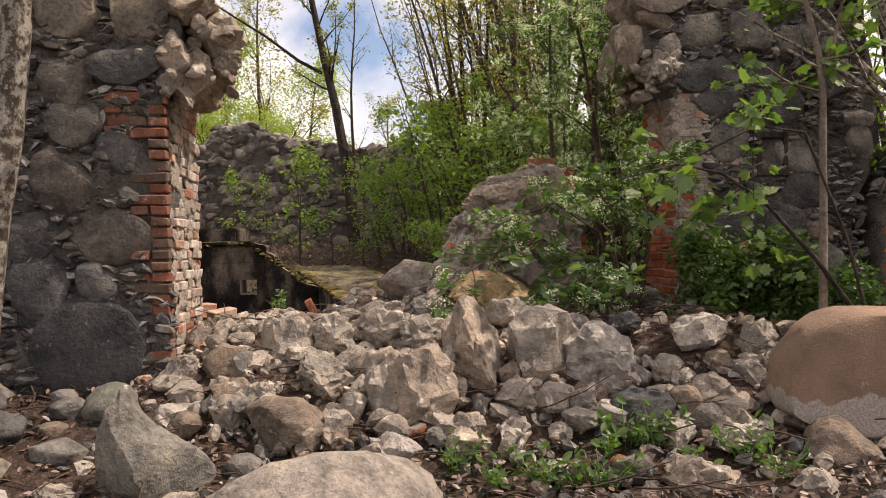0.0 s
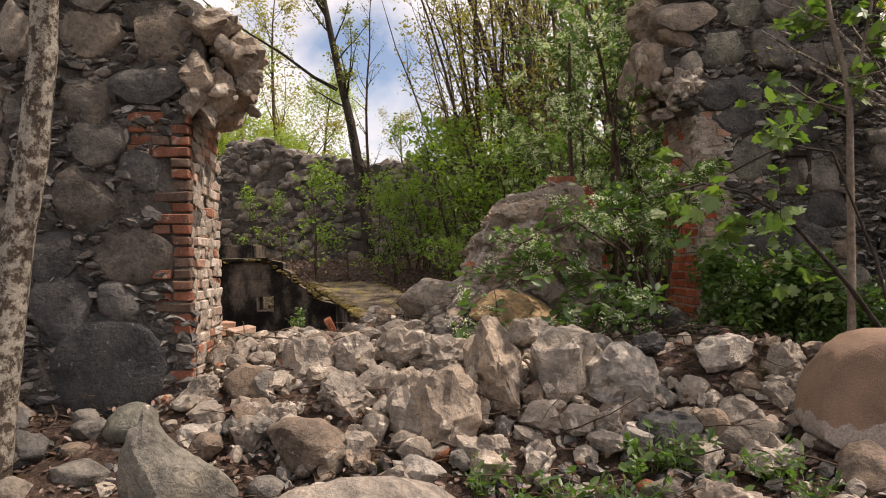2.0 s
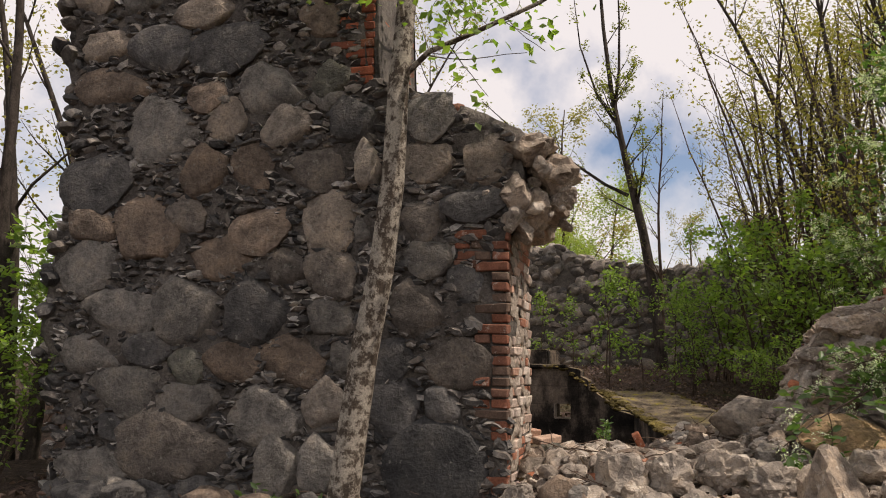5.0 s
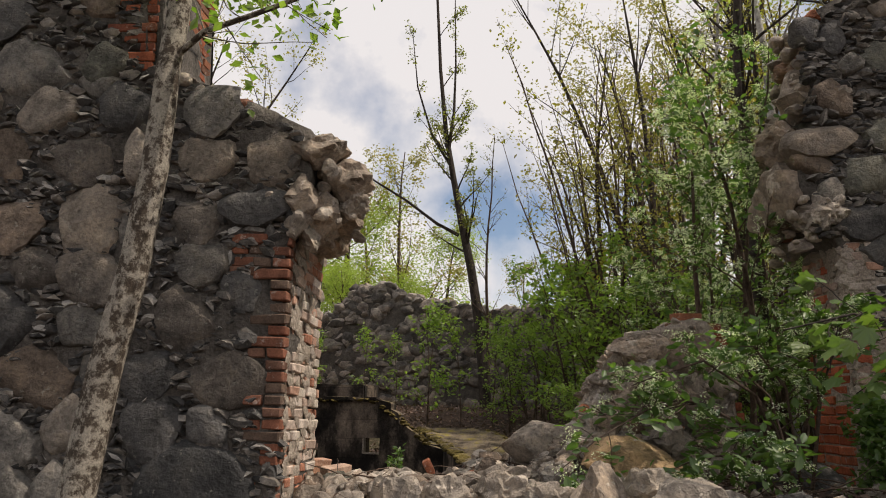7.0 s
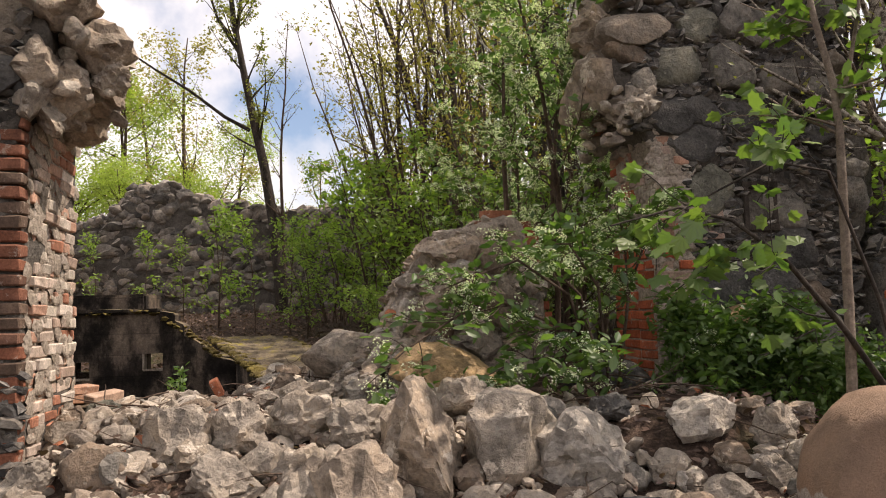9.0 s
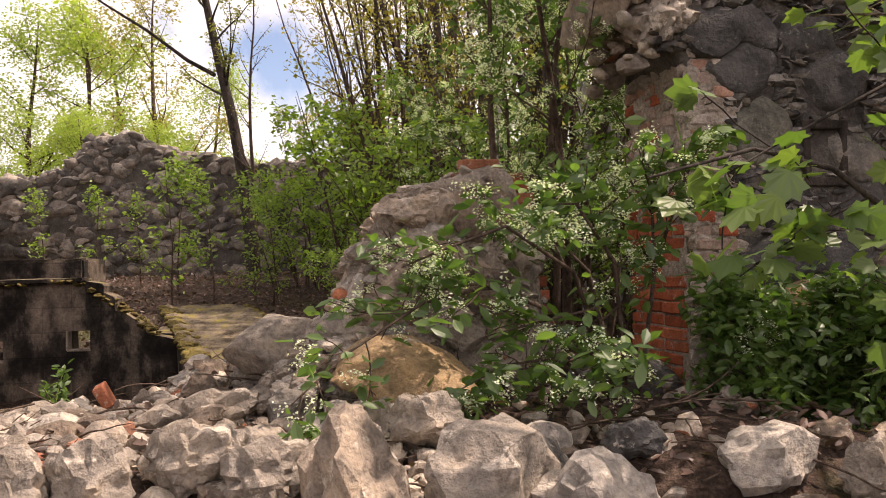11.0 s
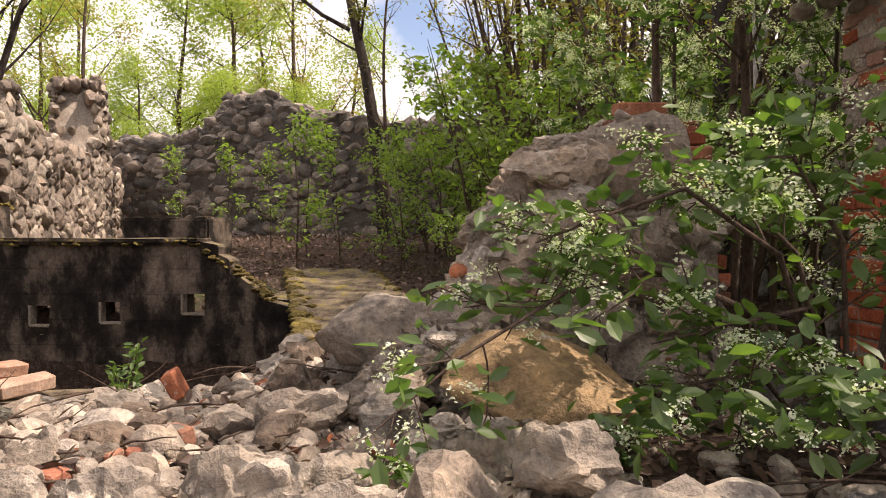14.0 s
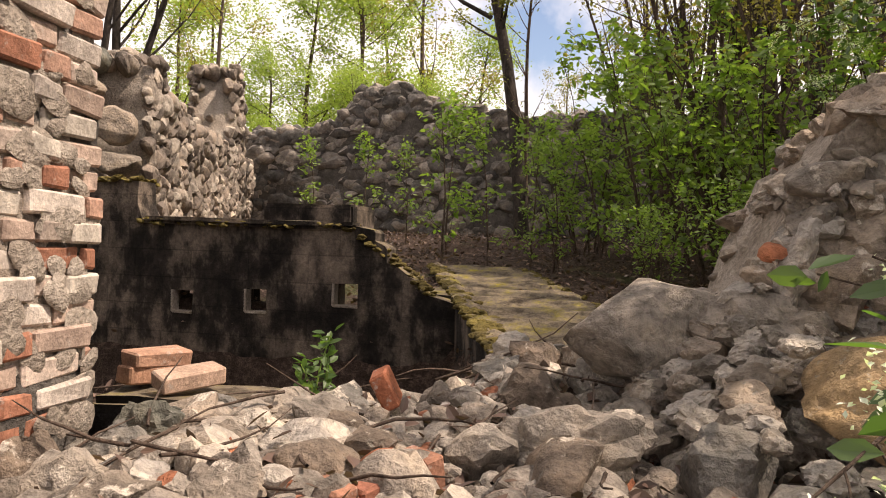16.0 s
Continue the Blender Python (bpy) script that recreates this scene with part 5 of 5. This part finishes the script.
# trees that stand close
base = (-3.03, 4.72, 0.0)
near_tree = tree("alder_tree", 3, 9.0, 0.13, (0, 0), {"levels": 2, "kids": (18, 13), "angle": (50, 85), "ratio": 0.34, "wobble": 0.1, "rise": 0.04, "bare": 0.72, "taper": 0.55, "thin": 0.25}, M_BARK, M_LEAF_BUSH, 0.085, 12, "slender tree with grey lichen-spotted bark", jitter=0.1, limbs=[([(0.40, 0.06, 3.75), (0.65, 0.02, 3.92), (1.0, 0.0, 4.0), (1.5, 0.0, 4.15), (2.2, 0.0, 4.5)], 0.026),
                                                                                                             # two unseen upper limbs, added
                                                                                                             # to throw shade on the wall
                                                                                                             # foot
                                                                                                             ([(0.5, 0.1, 5.6), (1.2, -0.4, 6.2), (2.2, -0.8, 6.5), (3.2, -1.0, 6.6)], 0.05), ([(0.5, 0.1, 6.2), (1.3, 0.4, 6.8), (2.3, 0.7, 7.1), (3.4, 0.9, 7.3)], 0.05)],
                 trunk_pts=[(0, 0, -0.1), (0.03, 0.02, 0.5), (0.09, 0.05, 1.1), (0.17, 0.05, 1.7), (0.29, 0.05, 2.3), (0.37, 0.05, 3.0), (0.39, 0.06, 3.7), (0.44, 0.1, 4.6), (0.5, 0.1, 6.0), (0.7, 0.2, 9.0)])
near_tree.matrix_basis = Matrix.Translation((base[0], base[1], 0.0))
maple = tree("maple_sapling", 8, 4.4, 0.036, (0, 0), {"levels": 2, "kids": (9, 4), "angle": (50, 85), "ratio": 0.22, "wobble": 0.08, "rise": 0.02, "bare": 0.42, "taper": 0.6}, M_SMOOTHBARK, M_LEAF_MAPLE, 0.12, 4, "maple sapling with fresh yellow-green leaves",
             trunk_pts=[(0.0, 0, -0.3), (0.0, 0, 0.4), (0.02, 0, 1.0), (0.03, 0, 1.6), (0.04, 0, 2.1), (0.02, 0, 2.4), (-0.07, 0, 2.8), (-0.14, 0.05, 3.4), (-0.18, 0.1, 4.4)], shape=MAPLE, faces=MAPLE_F, jitter=0.05,
             limbs=[([(0.03, 0, 2.2), (0.12, -0.02, 2.5), (0.22, 0, 2.9), (0.28, 0.05, 3.5)], 0.018)])
maple.matrix_basis = Matrix.Translation((2.79, 5.62, 0.45))
# a second maple that leans out over the fallen stones
SPEC_SPRAY = {"levels": 2, "kids": (8, 3), "angle": (30, 70), "ratio": 0.22, "wobble": 0.1, "rise": 0.0, "bare": 0.35, "taper": 0.8}
leaner = tree("leaning_maple", 9, 3.0, 0.02, (0, 0), SPEC_SPRAY, M_DARKBARK, M_LEAF_MAPLE, 0.105, 3, "maple shoot leaning over the rubble with large fresh leaves", shape=MAPLE, faces=MAPLE_F, jitter=0.05,
              limbs=[([(0, 0, -0.2), (-0.2, -0.1, 0.45), (-0.52, -0.2, 0.85), (-0.95, -0.35, 1.28), (-1.28, -0.45, 1.48), (-1.6, -0.5, 1.55), (-2.0, -0.55, 1.45)], 0.024),
                     ([(-0.05, -0.1, 0.1), (-0.35, -0.3, 1.0), (-0.7, -0.45, 1.75), (-1.05, -0.5, 1.8), (-1.5, -0.55, 1.58), (-1.75, -0.6, 1.45)], 0.014)])
leaner.matrix_basis = Matrix.Translation((3.25, 5.75, 0.5))
r_tree = tree("old_tree", 12, 8.0, 0.105, (-0.02, 0), SPEC_THIN, M_BARK, M_LEAF_SPRING, 0.06, 3, "leaning tree with rough brown bark by the wall",
              trunk_pts=[(0.05, 0, -0.3), (0.03, 0, 0.8), (0.0, 0, 1.9), (-0.1, 0, 2.8), (-0.26, 0, 3.8), (-0.45, 0.1, 5.2), (-0.7, 0.2, 7.5)])
r_tree.matrix_basis = Matrix.Translation((3.98, 6.6, 0.4))
r_tree2 = tree("dark_tree", 13, 9.0, 0.2, (0.02, 0), SPEC_THIN, M_DARKBARK, M_LEAF_SPRING, 0.06, 3, "dark thick-barked tree beside the wall")
r_tree2.matrix_basis = Matrix.Translation((4.38, 6.2, 0.3))

# leaning tree in the ruin and the thin one beside it
lean_tree = tree("leaning_tree", 21, 12.5, 0.17, (0, 0), {"levels": 3, "kids": (16, 5, 4), "angle": (25, 60), "ratio": 0.2, "wobble": 0.1, "rise": 0.06, "bare": 0.42, "thin": 0.28, "taper": 0.8}, M_DARKBARK, M_LEAF_SPRING, 0.085, 8, "leaning dark tree with thin upright branches and young leaves",
                 trunk_pts=[(0.12, 0, -0.2), (0.05, 0, 0.9), (-0.10, 0, 2.3), (-0.32, 0, 3.7), (-0.58, 0, 4.9), (-0.85, 0, 6.3), (-1.08, 0, 7.6), (-1.3, 0.1, 9.6), (-1.5, 0.2, 12.6)],
                 limbs=[([(-0.68, 0, 4.65), (-1.3, 0, 5.0), (-2.2, 0, 5.7), (-3.1, 0.1, 6.3), (-4.1, 0.1, 7.0), (-5.0, 0.2, 7.9)], 0.055),
                        ([(-1.0, 0, 7.2), (-0.85, -0.1, 8.2), (-0.8, -0.2, 9.6), (-0.85, -0.2, 11.8)], 0.06),
                        ([(-0.9, 0, 6.6), (-1.5, 0.1, 7.6), (-2.0, 0.2, 9.2), (-2.2, 0.2, 11.0)], 0.05)])
plant(lean_tree, -2.80, 20.8)
thin_tree = tree("thin_tree", 22, 7.5, 0.06, (-0.02, 0.0), {**SPEC_THIN, "ratio": 0.16}, M_TWIG, M_LEAF_SPRING, 0.06, 2, "thin bare young tree")
plant(thin_tree, -2.62, 21.0)

# tall stems behind the wall stub
clump = tree("multi_stem_tree", 31, 11.0, 0.13, (-0.08, 0.0), SPEC_CLUMP, M_DARKBARK, M_LEAF_YELLOW, 0.085, 9, "tall many-stemmed tree with sparse spring leaves", jitter=0.16)
plant(clump, 1.8, 17.0)
for x, y, rz, s in ((3.4, 15.5, 100, 0.95), (0.6, 20.0, 200, 0.9), (4.6, 18.5, 40, 1.1), (2.6, 20.5, 300, 1.0), (5.8, 14.5, 150, 1.0)):
    again(clump, x, y, rz, s)
tall = tree("birch_tree", 33, 12.0, 0.11, (0.02, 0.02), SPEC_THIN, M_BIRCH, M_LEAF_SPRING, 0.07, 4, "slim birch with white bark")
plant(tall, 3.1, 13.0)
for x, y, rz, s in ((4.6, 12.2, 90, 0.9), (2.2, 14.5, 200, 0.8)):
    again(tall, x, y, rz, s)
dark = tree("dark_stem_tree", 34, 11.0, 0.14, (-0.03, 0.0), SPEC_THIN, M_DARKBARK, M_LEAF_LIME, 0.075, 4, "straight tall tree with dark bark")
plant(dark, 2.6, 12.4)
for x, y, rz, s in ((3.6, 11.6, 70, 0.9), (2.9, 16.0, 160, 1.0), (4.4, 10.6, 250, 1.0)):
    again(dark, x, y, rz, s)

for x, y, rz, s in ((5.6, 8.4, 20, 0.9), (6.6, 8.0, 140, 1.0)):
    again(dark, x, y, rz, s)
thicket = tree("thicket_tree", 36, 8.5, 0.05, (-0.10, 0.0), {"levels": 2, "kids": (10, 4), "angle": (20, 55), "ratio": 0.24, "wobble": 0.1, "rise": 0.06, "bare": 0.25, "stems": 7, "fan": 0.15, "bend": 0.06}, M_TWIG, M_LEAF_YELLOW, 0.095, 6, "thicket of thin leaning stems with sparse spring leaves", jitter=0.12)
plant(thicket, 1.9, 14.6)
for x, y, rz, s in ((0.9, 16.4, 70, 1.05), (2.9, 13.2, 200, 1.0), (1.5, 18.5, 310, 1.15), (3.8, 17.0, 120, 1.1), (0.2, 19.6, 20, 1.0)):
    again(thicket, x, y, rz, s)

# undergrowth
bush = tree("green_bush", 41, 2.9, 0.03, (0, 0), SPEC_BUSH, M_TWIG, M_LEAF_BUSH, 0.125, 6, "dense green bush with fresh leaves", "bush", shape=LEAF, faces=LEAF_F)
plant(bush, 0.6, 14.5)
for x, y, rz, s in ((1.6, 13.4, 160, 0.7), (1.9, 15.6, 220, 1.0), (0.9, 17.0, 300, 1.1), (-1.2, 17.6, 20, 0.8), (3.0, 14.2, 120, 1.0), (-0.2, 12.9, 45, 0.35), (0.6, 12.0, 10, 0.45), (1.6, 11.0, 190, 0.5), (2.6, 9.8, 250, 0.8)):
    again(bush, x, y, rz, s)
leafy = tree("leafy_bush", 47, 3.9, 0.026, (-0.04, 0), {"levels": 2, "kids": (13, 4), "angle": (30, 65), "ratio": 0.27, "wobble": 0.12, "rise": 0.03, "bare": 0.08, "stems": 4, "fan": 0.16, "bend": 0.06}, M_TWIG, M_LEAF_BUSH, 0.13, 6, "tall leafy bush with bright green spring leaves", "bush", shape=LEAF, faces=LEAF_F)
plant(leafy, -0.2, 15.0)
for x, y, rz, s in ((0.9, 13.6, 90, 0.8), (-0.9, 17.2, 200, 0.9), (0.6, 16.6, 300, 1.05), (-1.5, 15.6, 40, 0.55), (1.7, 12.2, 140, 0.75)):
    again(leafy, x, y, rz, s)
sapling = tree("young_sapling", 43, 2.7, 0.018, (0.02, 0), {"levels": 2, "kids": (14, 3), "angle": (30, 60), "ratio": 0.25, "wobble": 0.1, "rise": 0.05, "bare": 0.15}, M_TWIG, M_LEAF_BUSH, 0.105, 7, "thin sapling with pale green leaves", shape=LEAF, faces=LEAF_F)
plant(sapling, -3.0, 15.0)
for x, y, rz, s in ((-2.4, 15.2, 90, 0.9), (-5.0, 17.5, 180, 0.8), (-4.4, 18.0, 30, 0.75), (-3.4, 17.0, 250, 1.0), (-6.4, 18.5, 70, 0.8), (-1.9, 16.2, 300, 0.9)):
    again(sapling, x, y, rz, s)

# bird cherry in bloom
SPEC_CHERRY = {"levels": 2, "kids": (12, 5), "angle": (25, 65), "ratio": 0.42, "wobble": 0.12, "rise": -0.02, "bare": 0.15, "stems": 5, "fan": 0.5, "bend": 0.10}
SPEC_ARCH = {"levels": 2, "kids": (10, 3), "angle": (25, 70), "ratio": 0.26, "wobble": 0.12, "rise": -0.01, "bare": 0.28, "taper": 0.8, "thin": 0.5}
cherry = tree("bird_cherry_bush", 51, 1.5, 0.016, (0, 0), SPEC_ARCH, M_TWIG, M_LEAF_CHERRY, 0.105, 5, "bird cherry bush in white bloom over the rubble", "bush", shape=LEAF, faces=LEAF_F, flowers=190, jitter=0.05,
              limbs=[([(0, 0, -0.15), (-0.4, -0.25, 0.55), (-0.85, -0.4, 0.75), (-1.2, -0.55, 0.67), (-1.57, -0.7, 0.45), (-1.87, -0.85, 0.2)], 0.016),
                     ([(0, 0, -0.15), (-0.35, -0.2, 0.8), (-0.75, -0.4, 1.05), (-1.1, -0.5, 0.93), (-1.3, -0.55, 0.85)], 0.016),
                     ([(0, 0, -0.15), (-0.15, -0.3, 0.85), (-0.4, -0.5, 1.15), (-0.65, -0.6, 1.15)], 0.015),
                     ([(0, 0, -0.15), (-0.45, -0.3, 0.35), (-0.8, -0.55, 0.35), (-1.1, -0.7, 0.23)], 0.013),
                     ([(0, 0, -0.15), (-0.15, -0.4, 0.45), (-0.3, -0.65, 0.4), (-0.45, -0.85, 0.25)], 0.012),
                     ([(0.02, 0, -0.15), (0.1, -0.2, 0.75), (0.05, -0.35, 1.2), (-0.05, -0.45, 1.45)], 0.015),
                     ([(0, 0, -0.15), (-0.25, -0.25, 0.6), (-0.6, -0.45, 0.55), (-0.9, -0.6, 0.5)], 0.014),
                     ([(0.02, 0, -0.15), (0.15, -0.1, 0.85), (0.3, -0.2, 1.3), (0.35, -0.3, 1.5)], 0.015),
                     ([(0, 0, -0.15), (-0.2, 0.05, 0.8), (-0.5, 0.0, 1.1), (-0.8, -0.1, 1.15)], 0.015)])
cherry.matrix_basis = Matrix.Translation((1.72, 7.0, 0.82))
cherry_tree = tree("bird_cherry_tree", 52, 5.0, 0.05, (-0.05, 0.0), {"levels": 2, "kids": (18, 7), "angle": (30, 70), "ratio": 0.26, "wobble": 0.12, "rise": 0.0, "bare": 0.2, "stems": 3, "fan": 0.12, "bend": 0.06}, M_TWIG, M_LEAF_CHERRY, 0.09, 6, "tall bird cherry tree covered in white blossom", shape=LEAF, faces=LEAF_F, flowers=560)
plant(cherry_tree, 1.75, 8.6)
again(cherry_tree, 2.0, 9.2, 130, 0.85)
again(cherry_tree, 1.45, 9.2, 250, 0.8)
shade_bush = tree("shade_bush", 53, 1.0, 0.015, (0, -0.1), SPEC_CHERRY, M_TWIG, M_LEAF_CHERRY, 0.08, 14, "dark green low bush at the wall foot", "bush", shape=LEAF, faces=LEAF_F, flowers=12)
plant(shade_bush, 2.45, 6.75)
again(shade_bush, 2.95, 6.8, 100, 1.0)
again(shade_bush, 3.5, 6.9, 200, 0.9)

# woods beyond the ruin
lime = tree("lime_green_tree", 61, 9.0, 0.15, (0, 0), {**SPEC_WOOD, "kids": (20, 6, 5), "ratio": 0.42, "angle": (35, 75), "rise": 0.03}, M_TWIG, M_LEAF_LIME, 0.13, 16, "broad tree with bright lime-green spring leaves", jitter=0.28)
plant(lime, -9.5, 30.0)
for x, y, rz, s in ((-13, 33, 60, 1.1), (-6.5, 34, 120, 0.9), (-17, 30, 200, 1.0), (-11, 38, 300, 1.2), (-20, 38, 20, 1.3), (-8.5, 26.5, 250, 0.55), (-11, 26, 10, 0.6), (-6.8, 27, 80, 0.5)):
    again(lime, x, y, rz, s)
gold = tree("golden_tree", 63, 11.0, 0.14, (0, 0), SPEC_WOOD, M_TWIG, M_LEAF_YELLOW, 0.13, 9, "slender tree with golden young leaves", jitter=0.2)
plant(gold, -7.0, 30.5)
for x, y, rz, s in ((-10.8, 34, 90, 1.0), (2.0, 28, 150, 1.1), (5.0, 26, 220, 1.2), (8.0, 30, 310, 1.2), (0.5, 33, 40, 1.0), (11, 25, 70, 1.3), (9, 20, 0, 1.1), (7.5, 16, 130, 1.0), (-14, 27, 260, 0.9), (13, 33, 10, 1.3), (-3.2, 44, 10, 0.8)):
    again(gold, x, y, rz, s)
for x, y, rz, s in ((4, 31, 10, 1.2), (8, 24, 120, 1.3), (10, 29, 240, 1.3), (6.4, 21.5, 300, 1.1), (12, 21, 60, 1.2), (-24, 30, 0, 1.3), (-9, 9, 0, 1.0), (-12, 13, 90, 1.2), (-11, 18, 200, 1.1), (-8.2, 6.3, 40, 0.9), (9, 9, 150, 1.2), (7, 11.5, 20, 1.1), (14, 14, 20, 1.2), (-15, 8, 20, 1.2)):
    again(clump, x, y, rz, s)
for x, y, rz, s in ((-6.9, 6.2, 0, 0.8), (-7.6, 7.4, 60, 1.0), (-8.5, 5.2, 120, 0.9), (-9.5, 8.2, 200, 1.2), (-7.0, 5.0, 250, 0.6), (5.5, 7.5, 0, 0.8), (6.2, 9, 90, 1.0), (6.0, 8.6, 10, 1.3), (-16, 40, 0, 2.4), (-24, 45, 50, 2.6), (-8, 44, 90, 2.2), (0, 46, 150, 2.2), (8, 42, 200, 2.6), (16, 40, 250, 2.6), (-32, 40, 0, 2.6), (24, 36, 0, 2.6)):
    again(bush, x, y, rz, s)

# ---- litter and herbs ----
rng = np.random.RandomState(77)
spots = []
for _ in range(26000):
    x, y = rng.uniform(-7, 5), rng.uniform(1.5, 9) if rng.uniform() < 0.6 else rng.uniform(9, 21)
    spots.append(np.array((x, y, base_of(x, y) + 0.02 + 0.05 * rng.uniform())))
tagged(new("leaf_litter", leaves_mesh("leaf_litter", rng, spots, 0.075, M_LITTER, LEAF, LEAF_F, droop=0.0)), "dry brown fallen leaves on the ground", "leaves", kind="stuff")
V, F = [], []
for _ in range(420):
    x, y = rng.uniform(-4.5, 3), rng.uniform(3.5, 8.4)
    a, ln = rng.uniform(0, 6.28), rng.uniform(0.15, 0.7)
    z = base_of(x, y) + rng.uniform(0.04, 0.13)
    d = np.array((math.cos(a), math.sin(a), rng.normal() * 0.12))
    tube(V, F, shoot(rng, np.array((x, y, z)), d, ln, 0.12, 0, 5), [0.006, 0.006, 0.005, 0.004, 0.003, 0.002], 4)
tagged(new("fallen_twigs", mesh_of("fallen_twigs", V, F, M_TWIG)), "thin dry twigs lying over the rubble", "twigs", kind="stuff")


def herb(seed, label, stems=5, height=0.28, size=0.085, lean=0.3, tuft=1):
    r = np.random.RandomState(seed)
    root = tagged(new("herb"), label, "plant")
    V, F, spots = [], [], []
    for _ in range(stems):
        p = shoot(r, np.array((r.normal() * 0.03, r.normal() * 0.03, -0.02)), np.array((r.normal() * lean, r.normal() * lean, 1.0)), height * r.uniform(0.6, 1.1), 0.1, 0.0, 5)
        tube(V, F, p, [0.005, 0.005, 0.004, 0.004, 0.003, 0.002], 4)
        spots += [p[i] + r.normal(size=3) * 0.02 for i in (1, 2, 2, 3, 3, 4, 4, 5, 5) for _ in range(tuft)]
    tagged(piece("stem", mesh_of("stem", V, F, M_LEAF_BUSH), root), kind="stuff")
    piece("foliage", leaves_mesh("foliage", r, spots, size, M_LEAF_CHERRY, LEAF, LEAF_F, droop=-0.2), root)
    return root


herb_a = plant(herb(5, "low fresh green herb in the leaf litter", 7), 1.2, 4.85)
for x, y, rz, s in ((1.35, 4.8, 40, 1.1), (1.05, 4.75, 100, 0.9), (1.9, 4.7, 200, 1.0), (2.0, 4.5, 20, 0.8), (0.1, 4.65, 60, 0.9), (0.58, 4.45, 150, 0.9), (0.75, 4.4, 220, 0.8), (0.95, 4.4, 10, 0.9), (1.5, 4.4, 110, 0.8), (0.3, 4.45, 300, 0.7),
                    (-3.43, 4.3, 50, 1.2), (-3.3, 4.15, 150, 1.2), (-3.55, 4.1, 250, 1.0), (-4.0, 5.15, 0, 0.9), (-3.6, 5.2, 80, 0.8), (-4.9, 4.2, 120, 1.0), (-3.0, 3.9, 190, 0.8)):
    again(herb_a, x, y, rz, s)
seedling = herb(9, "small green elder seedling growing from the rubble", 4, 0.30, 0.055, 0.14, 3)
seedling.matrix_basis = Matrix.Translation((-1.66, 7.45, 0.82)) @ Matrix.Scale(1.05, 4)
# dark stones at the foot of the wall; extra "d" paints in the deep shade there
for _ in range(34):
    x, y = RNG.uniform(-6.2, -2.6), RNG.uniform(4.6, 5.5)
    s = RNG.uniform(0.15, 0.42)
    boulder("foot_stone", x, y, base_of(x, y) + 0.05, s * 1.2, s, s * 0.8, RNG.choice("dgdbd"), "dark fieldstone lying at the wall foot", BOULDER_SHAPES, rz=RNG.uniform(0, 360), group="stones at the wall foot")

# white tape hanging from a broken stick by the wall
tape = tagged(new("tape_on_stick"), "white plastic tape hanging from a broken stick", "tape")
V, F = [], []
tube(V, F, np.array([(3.75, 5.5, 1.30), (3.95, 5.5, 1.36), (4.2, 5.5, 1.45)]), [0.012, 0.012, 0.01], 6)
piece("stick", mesh_of("stick", V, F, M_SMOOTHBARK), tape)
V = [(3.74 + 0.012 * math.sin(k * 0.9) + q, 5.49 + 0.01 * math.cos(k * 1.3), 1.32 - 0.06 * k) for k in range(9) for q in (0, 0.022)]
F = [(2 * k, 2 * k + 1, 2 * k + 3, 2 * k + 2) for k in range(8)]
piece("tape", mesh_of("tape", V, F, M_FLOWER), tape, None, None, "thin white plastic strip")
